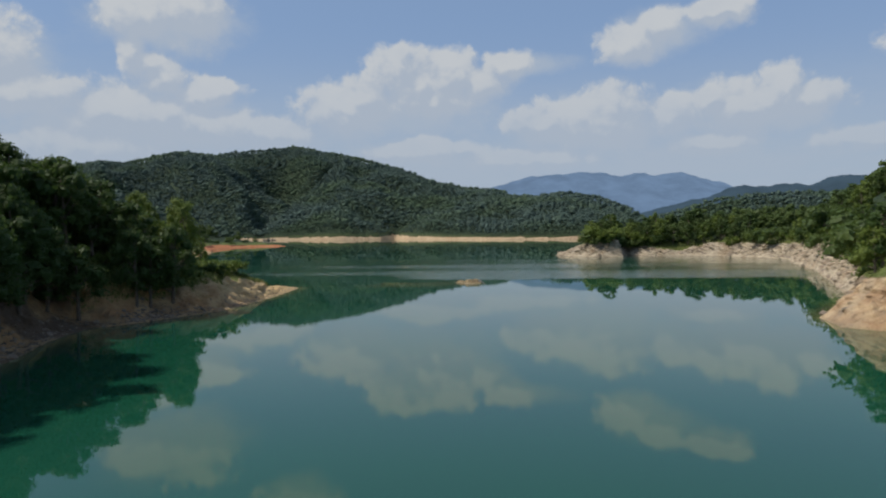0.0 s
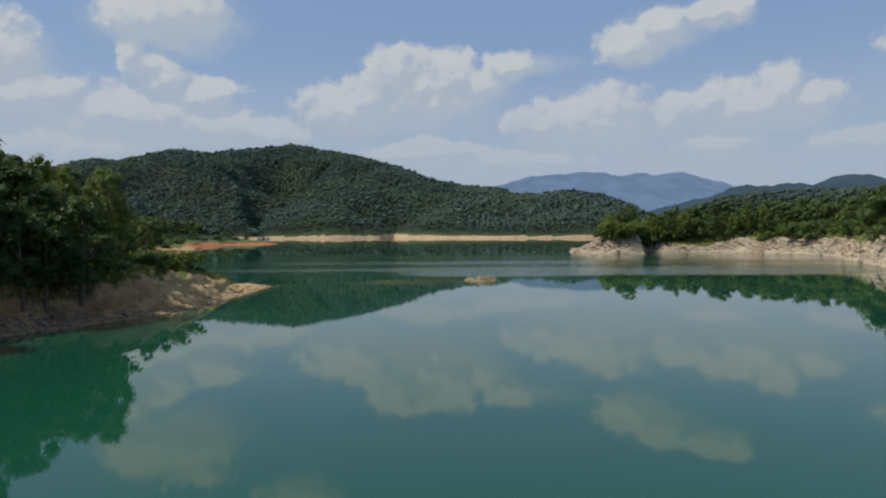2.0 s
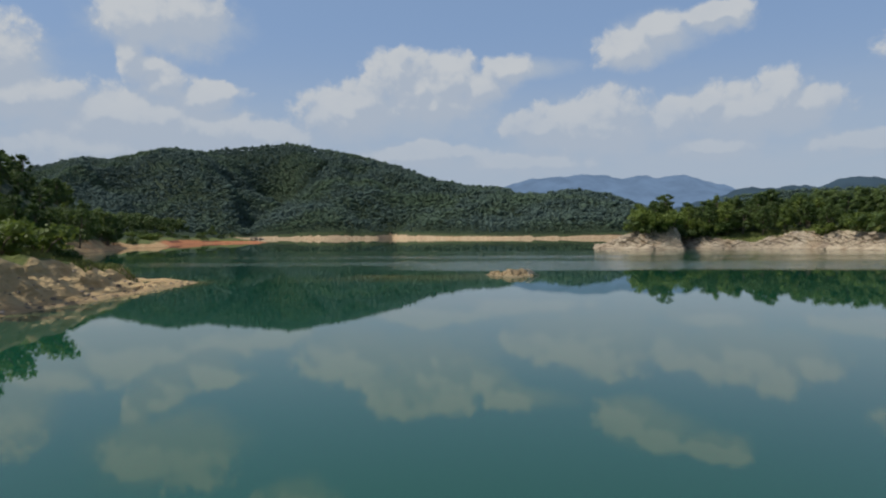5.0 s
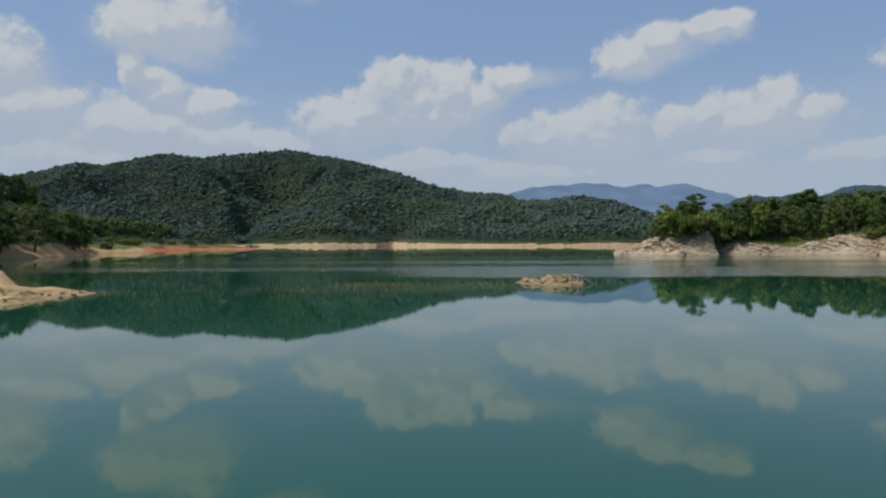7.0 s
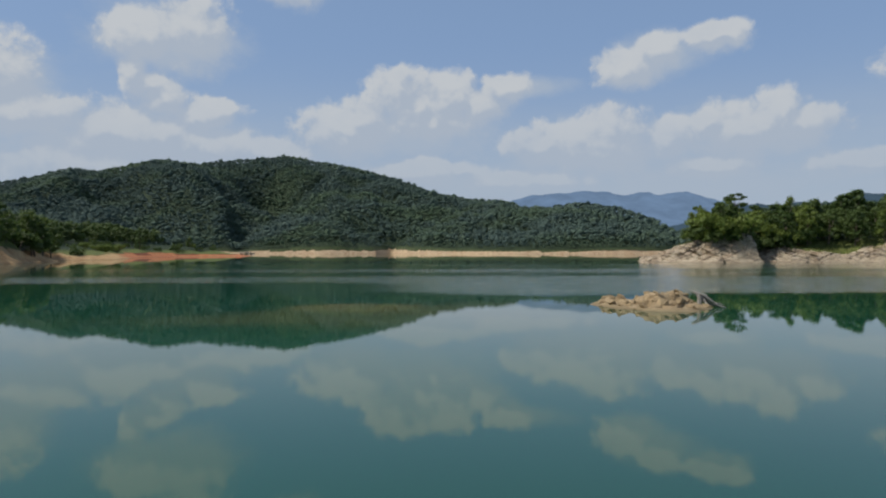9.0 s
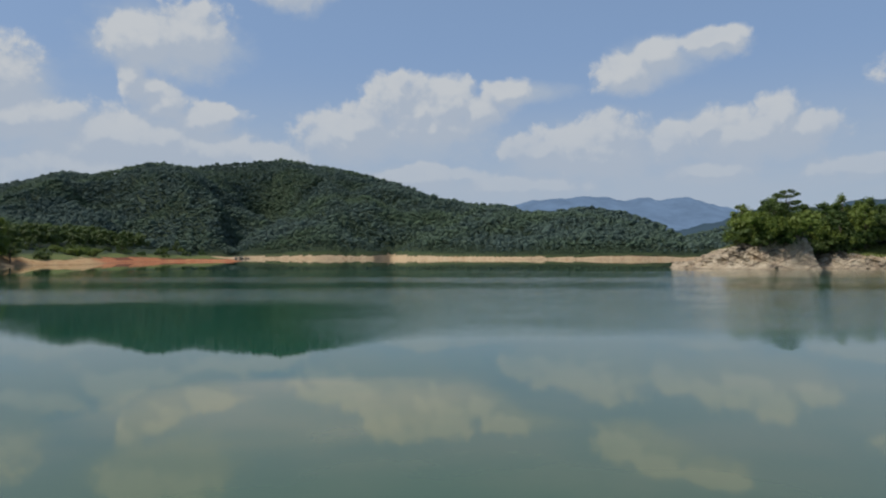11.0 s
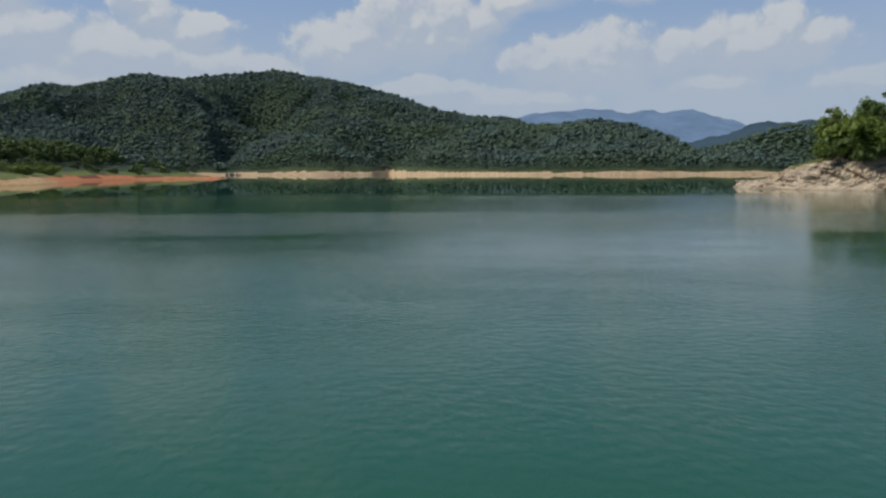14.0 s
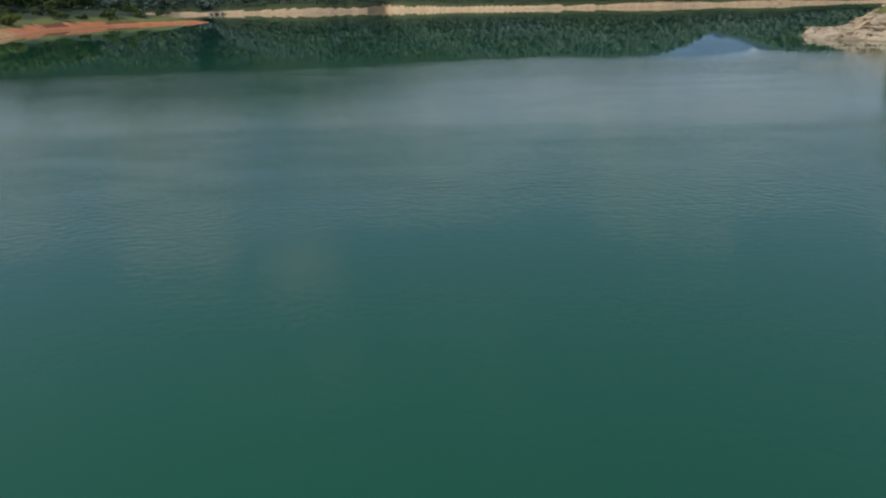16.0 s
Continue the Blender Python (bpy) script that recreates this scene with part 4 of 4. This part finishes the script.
def make_driftwood():
    base = new("driftwood_stump")
    x, y = 13.0, 158.1
    base.matrix_basis = pose(x, y, float(isle_height(np.array([x]), np.array([y]))[0]) - 0.05, 0, 0, -8) @ Matrix.Diagonal((0.8, 0.8, 0.8, 1))
    rng = np.random.default_rng(3)

    def limb(path, radii):
        v, f = tube(path, radii, 9)
        return v + rng.normal(size=v.shape) * 0.012, f

    trunk = join([limb([(-0.22, 0.0, -0.25), (-0.25, 0.0, 0.25), (-0.22, 0.02, 0.62), (-0.36, 0.02, 0.90), (-0.62, 0.04, 1.0)], (0.22, 0.17, 0.18, 0.15, 0.10)),
                  limb([(-0.5, 0.0, 0.96), (-0.68, 0.05, 1.06), (-0.80, 0.08, 1.02)], (0.09, 0.07, 0.03))])
    part("trunk", mesh_from("trunk", *trunk), DRIFTWOOD, base, "short weathered grey trunk")
    for path, radii in (([(-0.25, 0.0, 0.84), (0.05, -0.05, 0.78), (0.38, -0.1, 0.50), (0.78, -0.15, 0.18), (1.3, -0.2, 0.0), (1.62, -0.2, -0.14)], (0.13, 0.12, 0.09, 0.07, 0.045, 0.02)),
                        ([(-0.15, 0.0, 0.60), (0.2, 0.1, 0.46), (0.5, 0.15, 0.18), (0.95, 0.2, 0.06), (1.35, 0.25, -0.08)], (0.12, 0.09, 0.07, 0.045, 0.02)),
                        ([(-0.24, 0.0, 0.3), (-0.38, -0.15, 0.05), (-0.5, -0.2, -0.2)], (0.12, 0.09, 0.05)),
                        ([(0.0, 0.0, 0.52), (0.15, -0.25, 0.18), (0.3, -0.45, -0.2)], (0.10, 0.07, 0.03)),
                        ([(0.72, -0.14, 0.24), (1.05, -0.02, 0.26), (1.34, 0.05, 0.14)], (0.05, 0.035, 0.012))):
        part("root", mesh_from("root", *limb(path, radii)), DRIFTWOOD, base)
    tagged(base, "bleached driftwood stump with splayed roots on the islet", "driftwood")


def stone_mesh(seed):
    rng = np.random.default_rng(seed)
    v, f = ball(2)
    v = lumpy(v, rng, 0.25)
    for _ in range(14):
        a = rng.normal(size=3)
        a /= np.linalg.norm(a)
        over = np.maximum(v @ a - rng.uniform(0.45, 0.75), 0)
        v = v - over[:, None] * a * 0.95
    return mesh_from("stone", v * (1.0, rng.uniform(0.6, 0.9), rng.uniform(0.45, 0.65)), f, smooth=False)


def make_stones():
    rng = np.random.default_rng(44)
    sorts = [stone_mesh(s) for s in range(60, 67)]
    rubble = [stone_mesh(s) for s in range(70, 74)]
    beds = [("stones on the west shore", (-46, -26, 56, 118), (-0.3, 4.5), 110, (0.14, 0.55), "angular grey brown stone lying on the earth bank"),
            ("stones below the cliff", (48, 142, 72, 336), (-0.3, 2.2), 90, (0.25, 0.95), "fallen pale stone at the foot of the cliff"),
            ("stones on the spit", (-34, -24, 118, 150), (0.2, 5.0), 30, (0.10, 0.30), "small tan stone on the sandy spit")]
    for group, (x0, x1, y0, y1), (near, far), many, sizes, label in beds:
        x, y = rng.uniform(x0, x1, 9000), rng.uniform(y0, y1, 9000)
        z, d = land(x, y)
        z = z + craggy(x, y, d)
        ok = np.flatnonzero((d > near) & (d < far))[:many]
        for i in ok:
            size = rng.uniform(sizes[0], sizes[1]) * (0.5 + rng.random() * 0.8)
            ob = part("stone", sorts[rng.integers(7)], STONE)
            ob.matrix_basis = pose(x[i], y[i], max(z[i], -0.1) + size * 0.12, rng.uniform(-25, 25), rng.uniform(-25, 25), rng.uniform(0, 360)) @ Matrix.Diagonal((size, size, size, 1))
            tagged(ob, label, "stone", group)
    for _ in range(170):
        a, r = rng.uniform(0, 6.283), 3.1 * rng.random() ** 0.6
        x, y, size = ISLE[0] + r * math.cos(a), ISLE[1] + r * math.sin(a), rng.uniform(0.06, 0.17) * rng.choice((1.0, 1.0, 1.0, 2.0))
        ob = part("stone", rubble[rng.integers(4)], ROCK)
        ob.matrix_basis = pose(x, y, float(isle_height(np.array([x]), np.array([y]))[0]) + size * 0.15, rng.uniform(-20, 20), rng.uniform(-20, 20), rng.uniform(0, 360)) @ Matrix.Diagonal((size, size, size, 1))
        tagged(ob, "small brown stone lying on the rock islet", "stone", "stones on the islet")


def make_rubble():
    """Broken stone strewn over the low beach of the west bank."""
    rng = np.random.default_rng(47)
    n = 60000
    x, y = rng.uniform(-47, -25, n), rng.uniform(54, 150, n)
    z, d = land(x, y)
    chance = np.exp(-((d - 1.2) / 1.8) ** 2) * (0.15 + 0.85 * fade(-y, -118, -96)) * (0.3 + 1.4 * fade(rough(x, y, 6, 3, 48), -0.1, 0.25))
    pick = np.flatnonzero((d > -0.5) & (d < 6) & (rng.random(n) < chance * 0.55))[:3600]
    x, y, d, z = x[pick], y[pick], d[pick], z[pick]
    z = np.maximum(z + craggy(x, y, d), -0.05)
    corner = np.array([(-1, -1, -0.4), (1, -1, -0.4), (1, 1, -0.4), (-1, 1, -0.4), (-0.7, -0.6, 0.5), (0.6, -0.7, 0.45), (0.7, 0.6, 0.55), (-0.6, 0.7, 0.4)])
    side = np.array([(0, 1, 5, 4), (1, 2, 6, 5), (2, 3, 7, 6), (3, 0, 4, 7), (4, 5, 6, 7)])
    pieces = []
    for i in range(len(x)):
        size = 0.06 + 0.16 * rng.random() ** 2.5
        v = (corner + rng.uniform(-0.35, 0.35, (8, 3))) * size * (1, rng.uniform(0.6, 1), rng.uniform(0.7, 1.2))
        a = rng.uniform(0, 6.283)
        c, w = math.cos(a), math.sin(a)
        pieces.append((np.stack([v[:, 0] * c - v[:, 1] * w + x[i], v[:, 0] * w + v[:, 1] * c + y[i], v[:, 2] + z[i] + size * 0.2], 1), side))
    tagged(part("rubble", mesh_from("rubble", *join(pieces), smooth=False), RUBBLE), "loose broken grey stone on the earth beach", "rubble", kind="stuff")


def make_grass():
    rng = np.random.default_rng(55)
    n = 420000
    half = rng.random(n) < 0.45
    x = np.where(half, rng.uniform(-66, -26, n), rng.uniform(60, 150, n))
    y = np.where(half, rng.uniform(50, 180, n), rng.uniform(90, 340, n))
    d = shore_distance(x, y)
    wide = bank_size(x, y)[1]
    keep = (d > wide * np.where(x < 0, 0.72, 0.8)) & ((d < wide * 1.9) | (in_bay(x, y) > 0.2)) & (rough(x, y, 7, 3, 77) > -0.12)
    x, y = x[keep][:62000], y[keep][:62000]
    z, d = land(x, y)
    z = z + craggy(x, y, d)
    count = len(x)
    a, h = rng.uniform(0, 6.283, count), rng.uniform(0.2, 0.62, count)
    base = np.stack([x, y, z - 0.1], 1)
    side = np.stack([np.cos(a), np.sin(a), 0 * a], 1) * 0.055
    bend = np.stack([-np.sin(a), np.cos(a), 0 * a], 1) * (h * rng.uniform(-0.6, 0.6, count))[:, None]
    tip = base + bend + np.stack([0 * a, 0 * a, h + 0.1], 1)
    v = np.stack([base - side * 1.6, base + side * 1.6, tip], 1).reshape(-1, 3)
    tagged(part("grass", mesh_from("grass", v, np.arange(count * 3).reshape(-1, 3), smooth=False), BLADES), "rough yellow green grass above the banks", "grass", kind="stuff")


def make_outcrop():
    """Grey boulders on the far beach."""
    rng = np.random.default_rng(9)
    base = new("rock_outcrop")
    z = float(land(np.array([-206.0]), np.array([952.0]))[0][0])
    base.matrix_basis = pose(-206, 952, max(z, 0.0))
    shape = stone_mesh(75)
    for x, y, s in ((0, 0, 4.2), (5.5, 1.0, 3.0), (-4.8, -0.5, 3.4), (9.0, 0.5, 2.2), (2.6, -2.2, 2.6)):
        ob = part("boulder", shape, STONE, base)
        ob.matrix_basis = pose(x, y, s * 0.3, rng.uniform(-15, 15), rng.uniform(-15, 15), rng.uniform(0, 360)) @ Matrix.Diagonal((s, s, s, 1))
    tagged(base, "heap of grey boulders on the far beach", "rock outcrop")


make_outcrop()
make_islet()
make_driftwood()
make_stones()
make_rubble()
make_grass()
